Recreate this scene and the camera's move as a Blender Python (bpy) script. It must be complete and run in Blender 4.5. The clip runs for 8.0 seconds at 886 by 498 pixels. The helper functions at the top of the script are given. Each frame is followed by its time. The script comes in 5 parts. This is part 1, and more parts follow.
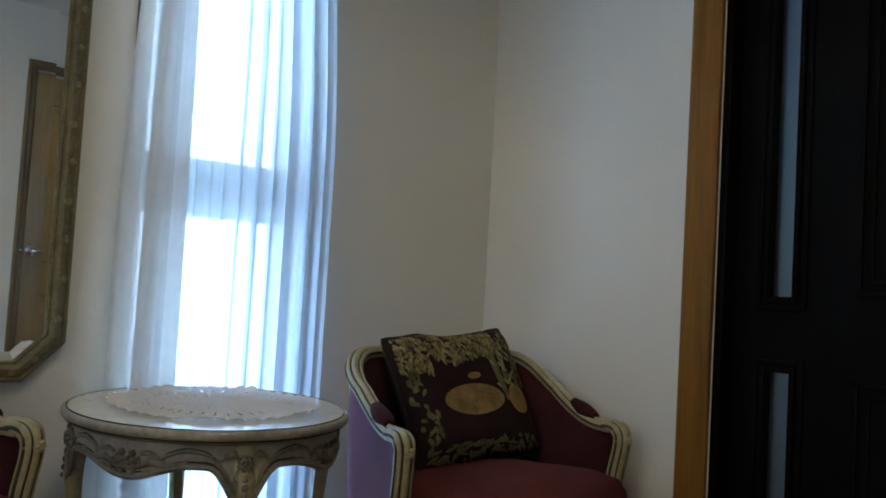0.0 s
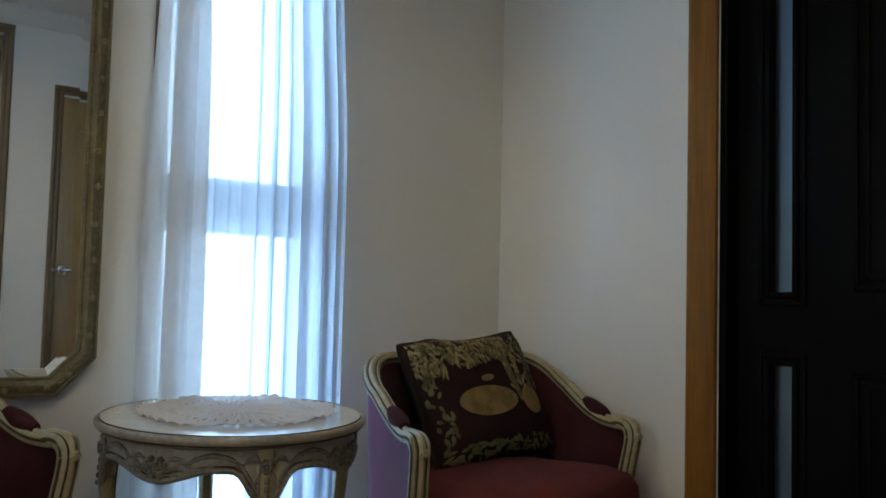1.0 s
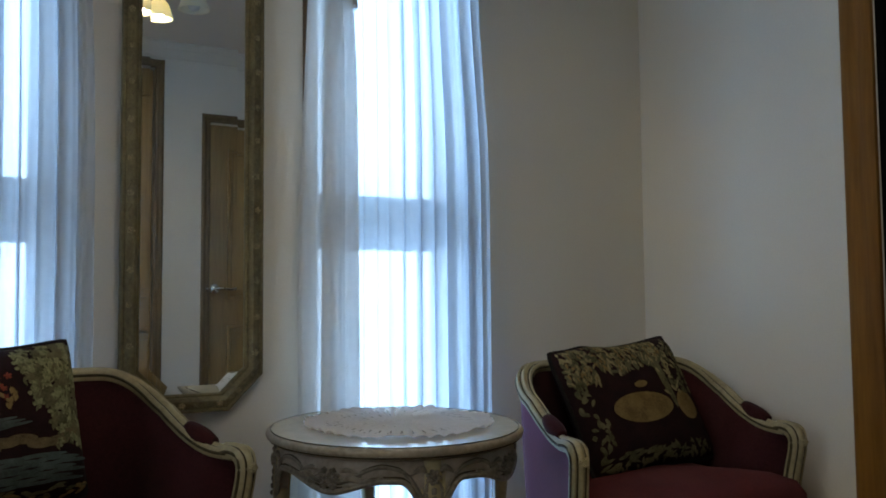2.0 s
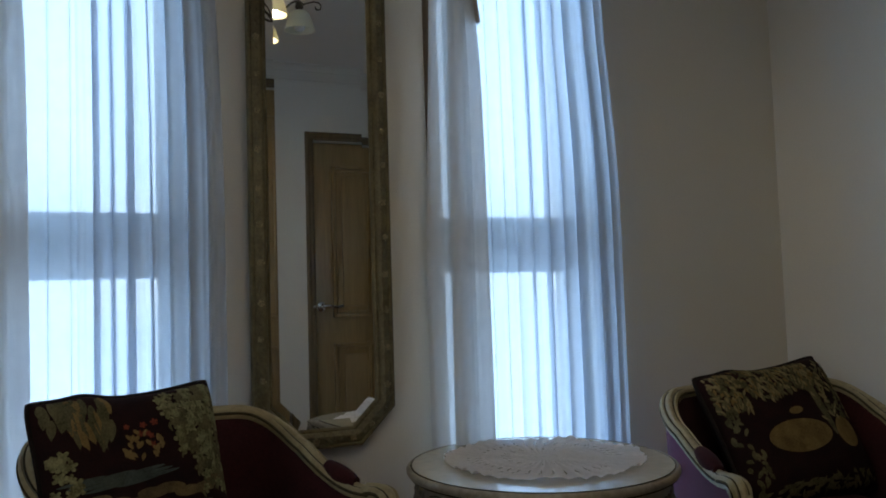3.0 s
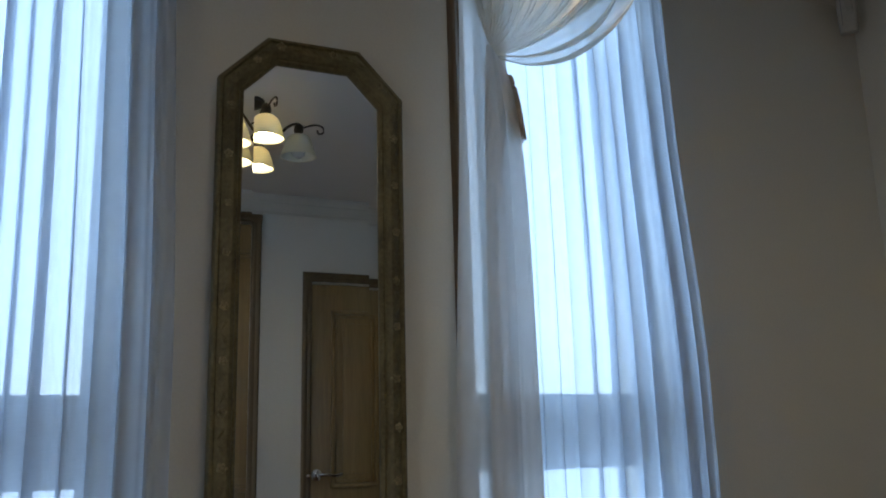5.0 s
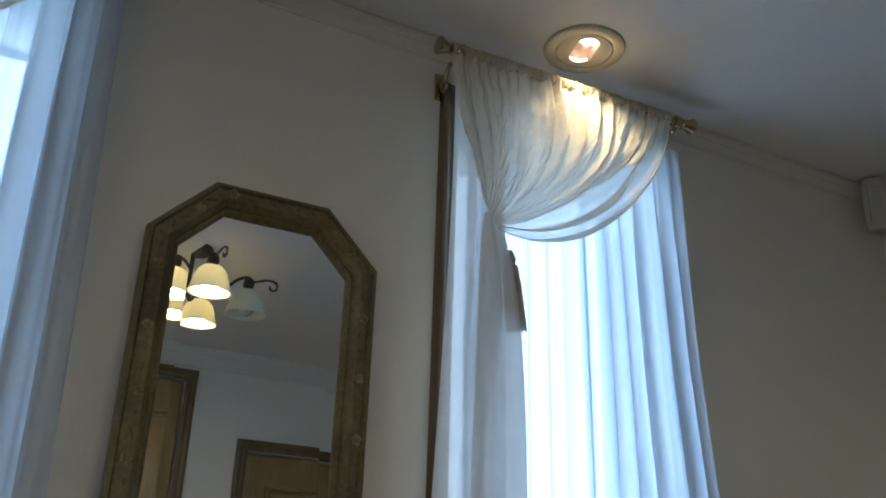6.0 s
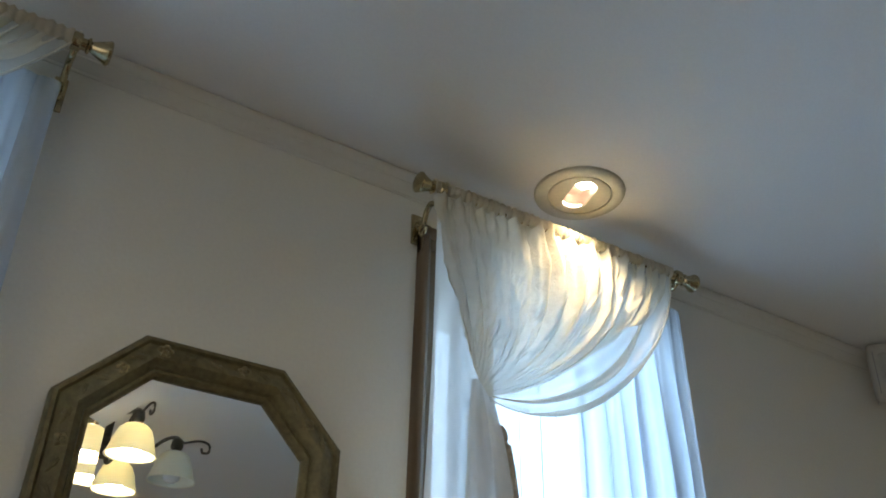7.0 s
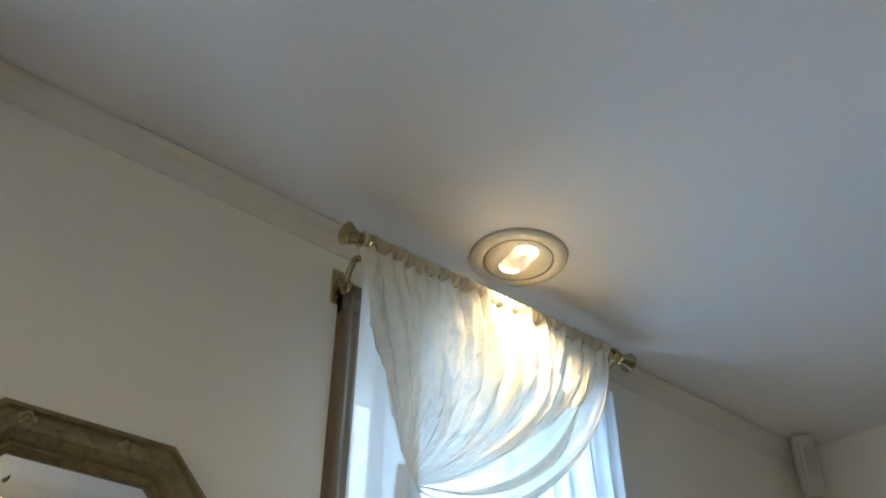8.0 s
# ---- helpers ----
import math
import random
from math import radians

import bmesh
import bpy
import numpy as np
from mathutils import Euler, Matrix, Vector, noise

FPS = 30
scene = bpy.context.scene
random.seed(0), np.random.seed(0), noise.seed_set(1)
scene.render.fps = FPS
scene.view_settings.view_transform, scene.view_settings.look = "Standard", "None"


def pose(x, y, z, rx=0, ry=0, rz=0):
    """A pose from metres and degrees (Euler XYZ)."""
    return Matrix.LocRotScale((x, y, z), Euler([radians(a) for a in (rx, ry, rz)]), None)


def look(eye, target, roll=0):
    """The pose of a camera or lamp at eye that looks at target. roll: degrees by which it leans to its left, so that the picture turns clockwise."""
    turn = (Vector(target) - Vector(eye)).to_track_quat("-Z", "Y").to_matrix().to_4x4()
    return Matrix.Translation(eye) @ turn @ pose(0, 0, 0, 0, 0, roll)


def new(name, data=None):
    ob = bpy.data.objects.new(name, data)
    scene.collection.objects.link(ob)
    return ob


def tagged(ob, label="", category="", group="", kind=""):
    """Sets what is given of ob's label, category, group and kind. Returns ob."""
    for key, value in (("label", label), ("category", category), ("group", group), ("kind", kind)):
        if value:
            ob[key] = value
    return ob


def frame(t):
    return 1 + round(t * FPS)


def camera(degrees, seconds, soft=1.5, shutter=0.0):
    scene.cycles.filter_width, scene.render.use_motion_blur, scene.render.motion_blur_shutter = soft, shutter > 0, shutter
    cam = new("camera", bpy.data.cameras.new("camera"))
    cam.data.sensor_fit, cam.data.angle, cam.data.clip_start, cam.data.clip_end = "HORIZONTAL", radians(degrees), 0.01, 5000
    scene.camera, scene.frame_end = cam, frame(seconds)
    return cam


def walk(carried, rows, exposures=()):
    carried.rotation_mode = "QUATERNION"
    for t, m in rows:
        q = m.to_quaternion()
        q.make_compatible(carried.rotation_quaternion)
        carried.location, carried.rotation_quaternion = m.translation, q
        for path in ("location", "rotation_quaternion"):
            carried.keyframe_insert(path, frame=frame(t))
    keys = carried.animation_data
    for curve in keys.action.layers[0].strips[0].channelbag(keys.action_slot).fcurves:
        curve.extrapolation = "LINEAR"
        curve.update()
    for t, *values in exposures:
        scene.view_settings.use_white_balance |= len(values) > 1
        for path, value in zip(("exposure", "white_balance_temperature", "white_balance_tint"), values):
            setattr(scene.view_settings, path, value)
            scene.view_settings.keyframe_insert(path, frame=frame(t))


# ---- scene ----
cam = camera(53.04, 8.0, soft=1.8)
PATH = [
    (0.0, -1.9523, -2.1375, 1.0036, 92.953, -3.238, -39.714),
    (0.5, -1.9510, -2.1954, 0.9962, 93.143, -1.734, -39.819),
    (1.0, -1.9730, -2.2331, 1.0103, 93.152, -1.370, -37.867),
    (1.5, -2.0038, -2.2330, 1.0207, 93.099, 0.448, -33.476),
    (2.0, -2.0310, -2.2197, 1.0228, 93.402, 0.596, -29.658),
    (3.5, -2.1077, -1.9736, 1.1306, 94.167, 2.506, -23.180),
    (4.0, -2.0705, -1.8540, 1.1712, 96.835, 2.590, -24.098),
    (4.2, -2.0270, -1.7974, 1.1840, 98.169, 3.210, -23.866),
    (5.3, -1.8876, -1.4318, 1.2628, 105.023, 0.372, -25.538),
    (5.5, -1.8772, -1.3688, 1.2983, 107.370, -0.207, -27.181),
    (6.0, -1.8171, -1.2271, 1.3871, 112.352, -1.705, -28.277),
    (6.5, -1.7540, -1.1139, 1.4466, 116.680, -2.169, -28.919),
    (7.0, -1.7722, -1.0196, 1.5057, 121.912, -1.325, -32.445),
    (7.5, -1.7919, -0.9558, 1.5617, 123.495, -1.920, -37.091),
    (8.0, -1.7422, -0.8827, 1.5845, 126.141, -0.351, -40.169),
]
walk(cam, [(t, pose(x, y, z, rx, ry, rz)) for t, x, y, z, rx, ry, rz in PATH],
     exposures=[(0.0, 0.48, 6800, 12), (1.2, 0.48, 6800, 12), (2.2, 0.0, 6850, 13), (3.4, -0.57, 7180, 16), (4.2, -0.60, 7080, 16), (5.4, -0.31, 6900, 15), (6.5, 0.22, 7120, 12), (7.3, 0.66, 7250, 11), (8.0, 0.91, 7400, 12)])

# ---- world and lights ----
world = bpy.data.worlds.new("sky")
scene.world = world
world.use_nodes = True
_wn = world.node_tree.nodes
_sky = _wn.new("ShaderNodeTexSky")
_sky.sky_type = "NISHITA"
_sky.sun_disc = False
_sky.sun_elevation, _sky.sun_rotation = radians(42), radians(200)
world.node_tree.links.new(_sky.outputs[0], _wn["Background"].inputs[0])
_wn["Background"].inputs[1].default_value = 0.12


def lamp(name, kind, m, energy, colour, **more):
    data = bpy.data.lights.new(name, kind)
    data.energy, data.color = energy, colour
    if kind == "AREA":
        data.shape, data.size, data.size_y = "RECTANGLE", more["w"], more["h"]
    elif kind == "SPOT":
        data.spot_size, data.spot_blend, data.shadow_soft_size = radians(more["cone"]), more["blend"], more["soft"]
    elif kind == "SUN":
        data.angle = radians(more["angle"])
    else:
        data.shadow_soft_size = more["soft"]
    ob = new(name, data)
    ob.matrix_world = m
    return ob


H = 2.36                       # ceiling height
WIN = [(-1.16, -0.70), (-2.28, -1.82)]   # window openings along the window wall
WZ0, WZ1 = 0.22, 2.225
DAY = (0.39, 0.66, 1.0)
XW, YS = -3.3, -2.58           # west and south walls
lamp("sun", "SUN", look((0, 0, 10), (2.5, 7.0, 0)), 2.0, (1.0, 0.95, 0.88), angle=0.5)
for (_a, _b), _y in zip(WIN, (0.42, 0.45)):
    lamp("sky_and_fill_light", "AREA", look(((_a + _b) / 2, _y, 1.2), ((_a + _b) / 2, -1.0, 1.2)), 68.0, DAY, w=1.6, h=2.3)
# fill lamp outside the added west window, to brighten the room's east side
lamp("sky_and_fill_light", "AREA", look((XW - 0.3, -1.75, 1.45), (0.0, -1.75, 1.45)), 6.5, (1.0, 0.95, 0.86), w=1.3, h=1.5)
HUB = Vector((-1.34, -1.38, H))
SHADE_R, SHADE_Z = 0.18, 2.172
SPOT = Vector((-0.961, -0.125, H))

# ---- materials ----
def _nodes(name):
    m = bpy.data.materials.new(name)
    m.use_nodes = True
    nt = m.node_tree
    return m, nt, nt.nodes, nt.links, nt.nodes["Principled BSDF"]


def mat(name, colour, rough=0.6, metal=0.0, vary=0.12, scale=3.0, fine=60.0, bump=0.1, dist=0.002, second=None, stretch=(1, 1, 1), sheen=0.0, coat=0.0, spec=0.5):
    """A surface with variation at two scales and a fine relief."""
    m, nt, n, l, b = _nodes(name)
    tc = n.new("ShaderNodeTexCoord")
    mp = n.new("ShaderNodeMapping")
    mp.inputs["Scale"].default_value = stretch
    l.new(tc.outputs["Object"], mp.inputs[0])
    big, small = n.new("ShaderNodeTexNoise"), n.new("ShaderNodeTexNoise")
    big.inputs["Scale"].default_value, small.inputs["Scale"].default_value = scale, fine
    big.inputs["Detail"].default_value, small.inputs["Detail"].default_value = 4, 5
    for t in (big, small):
        l.new(mp.outputs[0], t.inputs["Vector"])
    mixf = n.new("ShaderNodeMath")
    mixf.operation = "MULTIPLY_ADD"
    mixf.inputs[1].default_value = 0.45
    l.new(small.outputs["Fac"], mixf.inputs[0])
    half = n.new("ShaderNodeMath")
    half.operation = "MULTIPLY"
    half.inputs[1].default_value = 0.55
    l.new(big.outputs["Fac"], half.inputs[0])
    l.new(half.outputs[0], mixf.inputs[2])
    ramp = n.new("ShaderNodeValToRGB")
    c = colour
    d = second or tuple(max(0.0, v * (1 - 2.2 * vary)) for v in c)
    ramp.color_ramp.elements[0].position, ramp.color_ramp.elements[1].position = 0.36, 0.62
    ramp.color_ramp.elements[0].color, ramp.color_ramp.elements[1].color = (*d, 1), (*c, 1)
    l.new(mixf.outputs[0], ramp.inputs[0])
    l.new(ramp.outputs[0], b.inputs["Base Color"])
    rr = n.new("ShaderNodeMapRange")
    rr.inputs["To Min"].default_value, rr.inputs["To Max"].default_value = max(0.02, rough - 0.08), min(1.0, rough + 0.08)
    l.new(small.outputs["Fac"], rr.inputs["Value"])
    l.new(rr.outputs[0], b.inputs["Roughness"])
    b.inputs["Metallic"].default_value = metal
    b.inputs["Sheen Weight"].default_value = sheen
    b.inputs["Coat Weight"].default_value = coat
    b.inputs["Specular IOR Level"].default_value = spec
    if bump:
        bp = n.new("ShaderNodeBump")
        bp.inputs["Strength"].default_value, bp.inputs["Distance"].default_value = bump, dist
        l.new(small.outputs["Fac"], bp.inputs["Height"])
        l.new(bp.outputs[0], b.inputs["Normal"])
    return m


def wood(name, light, dark, rough=0.35, axis=2, rings=9.0, coat=0.3, spec=0.5):
    """Varnished wood, its grain along one axis."""
    m, nt, n, l, b = _nodes(name)
    tc, mp = n.new("ShaderNodeTexCoord"), n.new("ShaderNodeMapping")
    s = [14.0, 14.0, 14.0]
    s[axis] = 0.9
    mp.inputs["Scale"].default_value = s
    l.new(tc.outputs["Object"], mp.inputs[0])
    grain, fine = n.new("ShaderNodeTexNoise"), n.new("ShaderNodeTexNoise")
    grain.inputs["Scale"].default_value, grain.inputs["Detail"].default_value, grain.inputs["Distortion"].default_value = 1.0, 6, 1.2
    fine.inputs["Scale"].default_value, fine.inputs["Detail"].default_value = rings, 4
    l.new(mp.outputs[0], grain.inputs["Vector"])
    l.new(mp.outputs[0], fine.inputs["Vector"])
    ramp = n.new("ShaderNodeValToRGB")
    ramp.color_ramp.elements[0].position, ramp.color_ramp.elements[1].position = 0.35, 0.65
    ramp.color_ramp.elements[0].color, ramp.color_ramp.elements[1].color = (*dark, 1), (*light, 1)
    add = n.new("ShaderNodeMath")
    add.operation = "MULTIPLY_ADD"
    add.inputs[1].default_value, add.inputs[2].default_value = 0.35, 0.0
    l.new(fine.outputs["Fac"], add.inputs[0])
    sc = n.new("ShaderNodeMath")
    sc.operation = "MULTIPLY"
    sc.inputs[1].default_value = 0.65
    l.new(grain.outputs["Fac"], sc.inputs[0])
    l.new(sc.outputs[0], add.inputs[2])
    l.new(add.outputs[0], ramp.inputs[0])
    l.new(ramp.outputs[0], b.inputs["Base Color"])
    b.inputs["Specular IOR Level"].default_value = spec
    b.inputs["Roughness"].default_value, b.inputs["Coat Weight"].default_value, b.inputs["Coat Roughness"].default_value = rough, coat, 0.2
    bp = n.new("ShaderNodeBump")
    bp.inputs["Strength"].default_value, bp.inputs["Distance"].default_value = 0.12, 0.001
    l.new(fine.outputs["Fac"], bp.inputs["Height"])
    l.new(bp.outputs[0], b.inputs["Normal"])
    return m


def sheer(name, colour, clear, through_part, crinkle=0.0):
    """Thin woven cloth: partly open weave, partly scattering light through."""
    m, nt, n, l, b = _nodes(name)
    n.remove(b)
    out = n["Material Output"]
    tc = n.new("ShaderNodeTexCoord")
    no = n.new("ShaderNodeTexNoise")
    no.inputs["Scale"].default_value, no.inputs["Detail"].default_value = 35.0, 6
    l.new(tc.outputs["Object"], no.inputs["Vector"])
    wv = n.new("ShaderNodeTexWave")
    wv.inputs["Scale"].default_value, wv.inputs["Distortion"].default_value, wv.inputs["Detail"].default_value = 260.0, 2.0, 2
    wv.bands_direction = "Z"
    l.new(tc.outputs["Object"], wv.inputs["Vector"])
    dif, tra, cle = n.new("ShaderNodeBsdfDiffuse"), n.new("ShaderNodeBsdfTranslucent"), n.new("ShaderNodeBsdfTransparent")
    ramp = n.new("ShaderNodeValToRGB")
    ramp.color_ramp.elements[0].color = (*[v * 0.86 for v in colour], 1)
    ramp.color_ramp.elements[1].color = (*colour, 1)
    l.new(no.outputs["Fac"], ramp.inputs[0])
    for s in (dif, tra):
        l.new(ramp.outputs[0], s.inputs["Color"])
    bp = n.new("ShaderNodeBump")
    bp.inputs["Strength"].default_value, bp.inputs["Distance"].default_value = 0.25, 0.0008
    l.new(wv.outputs["Fac"], bp.inputs["Height"])
    if crinkle:
        cr, wr = n.new("ShaderNodeTexNoise"), n.new("ShaderNodeBump")
        cr.inputs["Scale"].default_value, cr.inputs["Detail"].default_value, cr.inputs["Distortion"].default_value = 48.0, 5, 0.8
        wr.inputs["Strength"].default_value, wr.inputs["Distance"].default_value = 0.8, crinkle
        l.new(tc.outputs["Object"], cr.inputs["Vector"])
        l.new(cr.outputs["Fac"], wr.inputs["Height"])
        l.new(wr.outputs[0], bp.inputs["Normal"])
        l.new(wr.outputs[0], tra.inputs["Normal"])
    l.new(bp.outputs[0], dif.inputs["Normal"])
    a, c = n.new("ShaderNodeMixShader"), n.new("ShaderNodeMixShader")
    a.inputs[0].default_value = through_part
    l.new(dif.outputs[0], a.inputs[1])
    l.new(tra.outputs[0], a.inputs[2])
    mr = n.new("ShaderNodeMapRange")
    mr.inputs["To Min"].default_value, mr.inputs["To Max"].default_value = clear - 0.06, clear + 0.06
    l.new(wv.outputs["Fac"], mr.inputs["Value"])
    l.new(mr.outputs[0], c.inputs[0])
    l.new(a.outputs[0], c.inputs[1])
    l.new(cle.outputs[0], c.inputs[2])
    l.new(c.outputs[0], out.inputs["Surface"])
    return m


def glow(name, colour, strength):
    m, nt, n, l, b = _nodes(name)
    b.inputs["Base Color"].default_value = (*colour, 1)
    b.inputs["Emission Color"].default_value = (*colour, 1)
    b.inputs["Emission Strength"].default_value = strength
    return m


def glass(name, colour, rough, ior=1.45, transmission=1.0):
    m, nt, n, l, b = _nodes(name)
    b.inputs["Base Color"].default_value = (*colour, 1)
    b.inputs["Roughness"].default_value, b.inputs["IOR"].default_value = rough, ior
    b.inputs["Transmission Weight"].default_value = transmission
    return m


M_WALL = mat("painted_plaster", (0.74, 0.725, 0.66), 0.85, vary=0.03, scale=1.3, fine=180, bump=0.25, dist=0.0012)
M_CEIL = mat("ceiling_paint", (0.78, 0.76, 0.73), 0.9, vary=0.025, scale=1.0, fine=220, bump=0.15, dist=0.001)
M_CORNICE = mat("cornice_paint", (0.66, 0.645, 0.585), 0.9, vary=0.03, scale=2, fine=120, bump=0.1)
M_FLOOR = wood("floor_wood", (0.30, 0.17, 0.08), (0.17, 0.09, 0.04), 0.3, axis=0)
M_CASING = wood("honey_varnished_wood", (0.25, 0.112, 0.018), (0.145, 0.061, 0.010), 0.48, axis=2, coat=0.0, spec=0.18)
M_WINWOOD = wood("brown_window_wood", (0.19, 0.130, 0.076), (0.115, 0.077, 0.044), 0.45, axis=2, coat=0.1)
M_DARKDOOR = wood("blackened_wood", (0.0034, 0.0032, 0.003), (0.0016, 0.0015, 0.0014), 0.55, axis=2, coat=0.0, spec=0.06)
M_ROOMDOOR = wood("tan_door_wood", (0.35, 0.235, 0.092), (0.24, 0.157, 0.060), 0.4, axis=2)
M_DOORCASE = wood("brown_casing_wood", (0.16, 0.110, 0.046), (0.095, 0.062, 0.024), 0.4, axis=2)
M_IVORY = mat("antique_ivory_lacquer", (0.375, 0.335, 0.188), 0.40, vary=0.08, scale=12, fine=90, bump=0.12, second=(0.24, 0.20, 0.105), coat=0.1)
M_PATINA = mat("ivory_with_grey_patina", (0.34, 0.305, 0.25), 0.48, vary=0.12, scale=14, fine=90, bump=0.15, second=(0.22, 0.195, 0.155))
M_CARVED = mat("glazed_ivory_carving", (0.23, 0.208, 0.160), 0.46, vary=0.16, scale=40, fine=120, bump=0.2, second=(0.10, 0.090, 0.066))
M_EDGE = mat("worn_ivory_edge", (0.37, 0.335, 0.26), 0.40, vary=0.12, scale=12, fine=90, bump=0.12, second=(0.20, 0.18, 0.132))
# darkening of the grooves, put in as a dark olive colour on thin strips
M_GROOVE = mat("dark_olive_groove", (0.068, 0.058, 0.030), 0.6, vary=0.2, scale=30, fine=120, bump=0.1, spec=0.15)
M_TOP = mat("cream_lacquer_top", (0.50, 0.46, 0.36), 0.19, vary=0.06, scale=4, fine=40, bump=0.03, coat=0.35)
M_GILT = mat("antique_gilt_wood", (0.19, 0.162, 0.080), 0.5, metal=0.15, vary=0.2, scale=16, fine=130, bump=0.45, dist=0.003, second=(0.090, 0.077, 0.038))
M_GILT_HI = mat("rubbed_gilt", (0.36, 0.31, 0.17), 0.48, metal=0.15, vary=0.2, scale=30, fine=160, bump=0.3, second=(0.13, 0.11, 0.055))
# one wine-red velvet in two tones: a shaded inside and a lit seat
M_VELVET_SHADED = mat("wine_red_velvet_shaded", (0.046, 0.0115, 0.0140), 0.9, vary=0.20, scale=7, fine=140, bump=0.25, sheen=0.05, spec=0.12)
M_VELVET_LIT = mat("wine_red_velvet_lit", (0.098, 0.0200, 0.0205), 0.9, vary=0.18, scale=7, fine=140, bump=0.25, sheen=0.03, spec=0.12)
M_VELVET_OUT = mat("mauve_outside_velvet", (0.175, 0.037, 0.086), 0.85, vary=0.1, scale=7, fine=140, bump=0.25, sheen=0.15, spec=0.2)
M_BRASS = mat("polished_brass", (0.50, 0.43, 0.27), 0.25, metal=1.0, vary=0.10, scale=20, fine=90, bump=0.03)
M_STEEL = mat("satin_champagne_metal", (0.60, 0.56, 0.45), 0.5, metal=0.15, vary=0.06, scale=20, fine=150, bump=0.05)
M_CHROME = mat("chrome", (0.75, 0.75, 0.74), 0.12, metal=1.0, vary=0.03, scale=20, fine=150, bump=0.0)
M_REFLECT = mat("pinkish_bright_metal", (0.80, 0.66, 0.60), 0.35, metal=0.5, vary=0.05, scale=20, fine=150, bump=0.0)
M_IRON = mat("dark_wrought_iron", (0.10, 0.084, 0.058), 0.5, metal=0.4, vary=0.15, scale=20, fine=90, bump=0.2)
M_SHEER = sheer("white_voile", (0.675, 0.765, 0.86), 0.20, 0.37)
M_DRAPE = sheer("cream_gauze", (0.78, 0.725, 0.60), 0.14, 0.36, 0.004)
M_PANEL = sheer("cream_gauze_doubled", (0.75, 0.735, 0.70), 0.08, 0.32)
M_GAUZE = sheer("single_gauze", (0.80, 0.77, 0.70), 0.38, 0.42)
M_TASSEL = mat("grey_brown_braid", (0.60, 0.53, 0.44), 0.85, vary=0.2, scale=30, fine=200, bump=0.4)
M_LACE = sheer("cotton_crochet", (0.95, 0.93, 0.91), 0.06, 0.12)
M_FRAMEPVC = mat("window_sash_paint", (0.62, 0.60, 0.56), 0.5, vary=0.04, scale=5, fine=90, bump=0.05)
M_PANE = glass("clear_glass", (1, 1, 1), 0.0)
M_FROST = glass("frosted_glass", (0.07, 0.10, 0.12), 0.5)
M_PLASTIC = mat("greyed_white_plastic", (0.50, 0.49, 0.455), 0.5, vary=0.05, scale=10, fine=100, bump=0.05)
M_LENS = mat("milky_lens_plastic", (0.44, 0.43, 0.40), 0.35, vary=0.05, scale=10, fine=100, bump=0.03)
M_GREY = mat("grey_plastic", (0.25, 0.25, 0.26), 0.4, vary=0.05, scale=10, fine=100, bump=0.03)
M_TAP = mat("tapestry_ground", (0.025, 0.0105, 0.0108), 0.95, vary=0.25, scale=18, fine=330, bump=0.6, second=(0.012, 0.0075, 0.008), spec=0.1)
M_TAP_LEAF = mat("tapestry_olive", (0.140, 0.130, 0.070), 0.95, vary=0.3, scale=25, fine=330, bump=0.6, second=(0.04, 0.038, 0.018), spec=0.1)
M_TAP_GOLD = mat("tapestry_ochre", (0.25, 0.175, 0.07), 0.95, vary=0.25, scale=25, fine=330, bump=0.6, second=(0.12, 0.08, 0.03), spec=0.1)
M_TAP_PALE = mat("tapestry_straw", (0.30, 0.25, 0.13), 0.95, vary=0.25, scale=25, fine=330, bump=0.6, second=(0.15, 0.12, 0.055), spec=0.1)
M_TAP_SAGE = mat("tapestry_sage", (0.27, 0.268, 0.140), 0.95, vary=0.3, scale=70, fine=330, bump=0.6, second=(0.06, 0.058, 0.028), spec=0.1)
M_TAP_RED = mat("tapestry_red", (0.22, 0.05, 0.03), 0.95, vary=0.2, scale=40, fine=330, bump=0.6, spec=0.1)
M_TAP_EARTH = mat("tapestry_brown", (0.135, 0.105, 0.056), 0.95, vary=0.3, scale=30, fine=330, bump=0.6, second=(0.06, 0.042, 0.022), spec=0.1)
M_TAP_BLUE = mat("tapestry_slate_blue", (0.080, 0.105, 0.098), 0.95, vary=0.25, scale=25, fine=330, bump=0.6, spec=0.1)
M_PIPING = mat("black_piping", (0.018, 0.015, 0.014), 0.7, vary=0.1, scale=30, fine=200, bump=0.2, spec=0.1)
M_GROUND = mat("garden_ground", (0.20, 0.19, 0.17), 0.95, vary=0.2, scale=0.8, fine=12, bump=0.4)
m_, _nt, _n, _l, _b = _nodes("mirror_silver")
_b.inputs["Base Color"].default_value, _b.inputs["Metallic"].default_value, _b.inputs["Roughness"].default_value = (0.86, 0.88, 0.87, 1), 1.0, 0.01
M_MIRROR = m_
m_, _nt, _n, _l, _b = _nodes("cream_shade_glass")
_b.inputs["Base Color"].default_value, _b.inputs["Roughness"].default_value = (0.88, 0.84, 0.68, 1), 0.35
_b.inputs["Transmission Weight"].default_value = 0.0
_tr = _n.new("ShaderNodeBsdfTranslucent")
_tr.inputs["Color"].default_value = (0.92, 0.89, 0.70, 1)
_mx = _n.new("ShaderNodeMixShader")
_mx.inputs[0].default_value = 0.20
_l.new(_b.outputs[0], _mx.inputs[1])
_l.new(_tr.outputs[0], _mx.inputs[2])
_l.new(_mx.outputs[0], _n["Material Output"].inputs["Surface"])
M_SHADE = m_
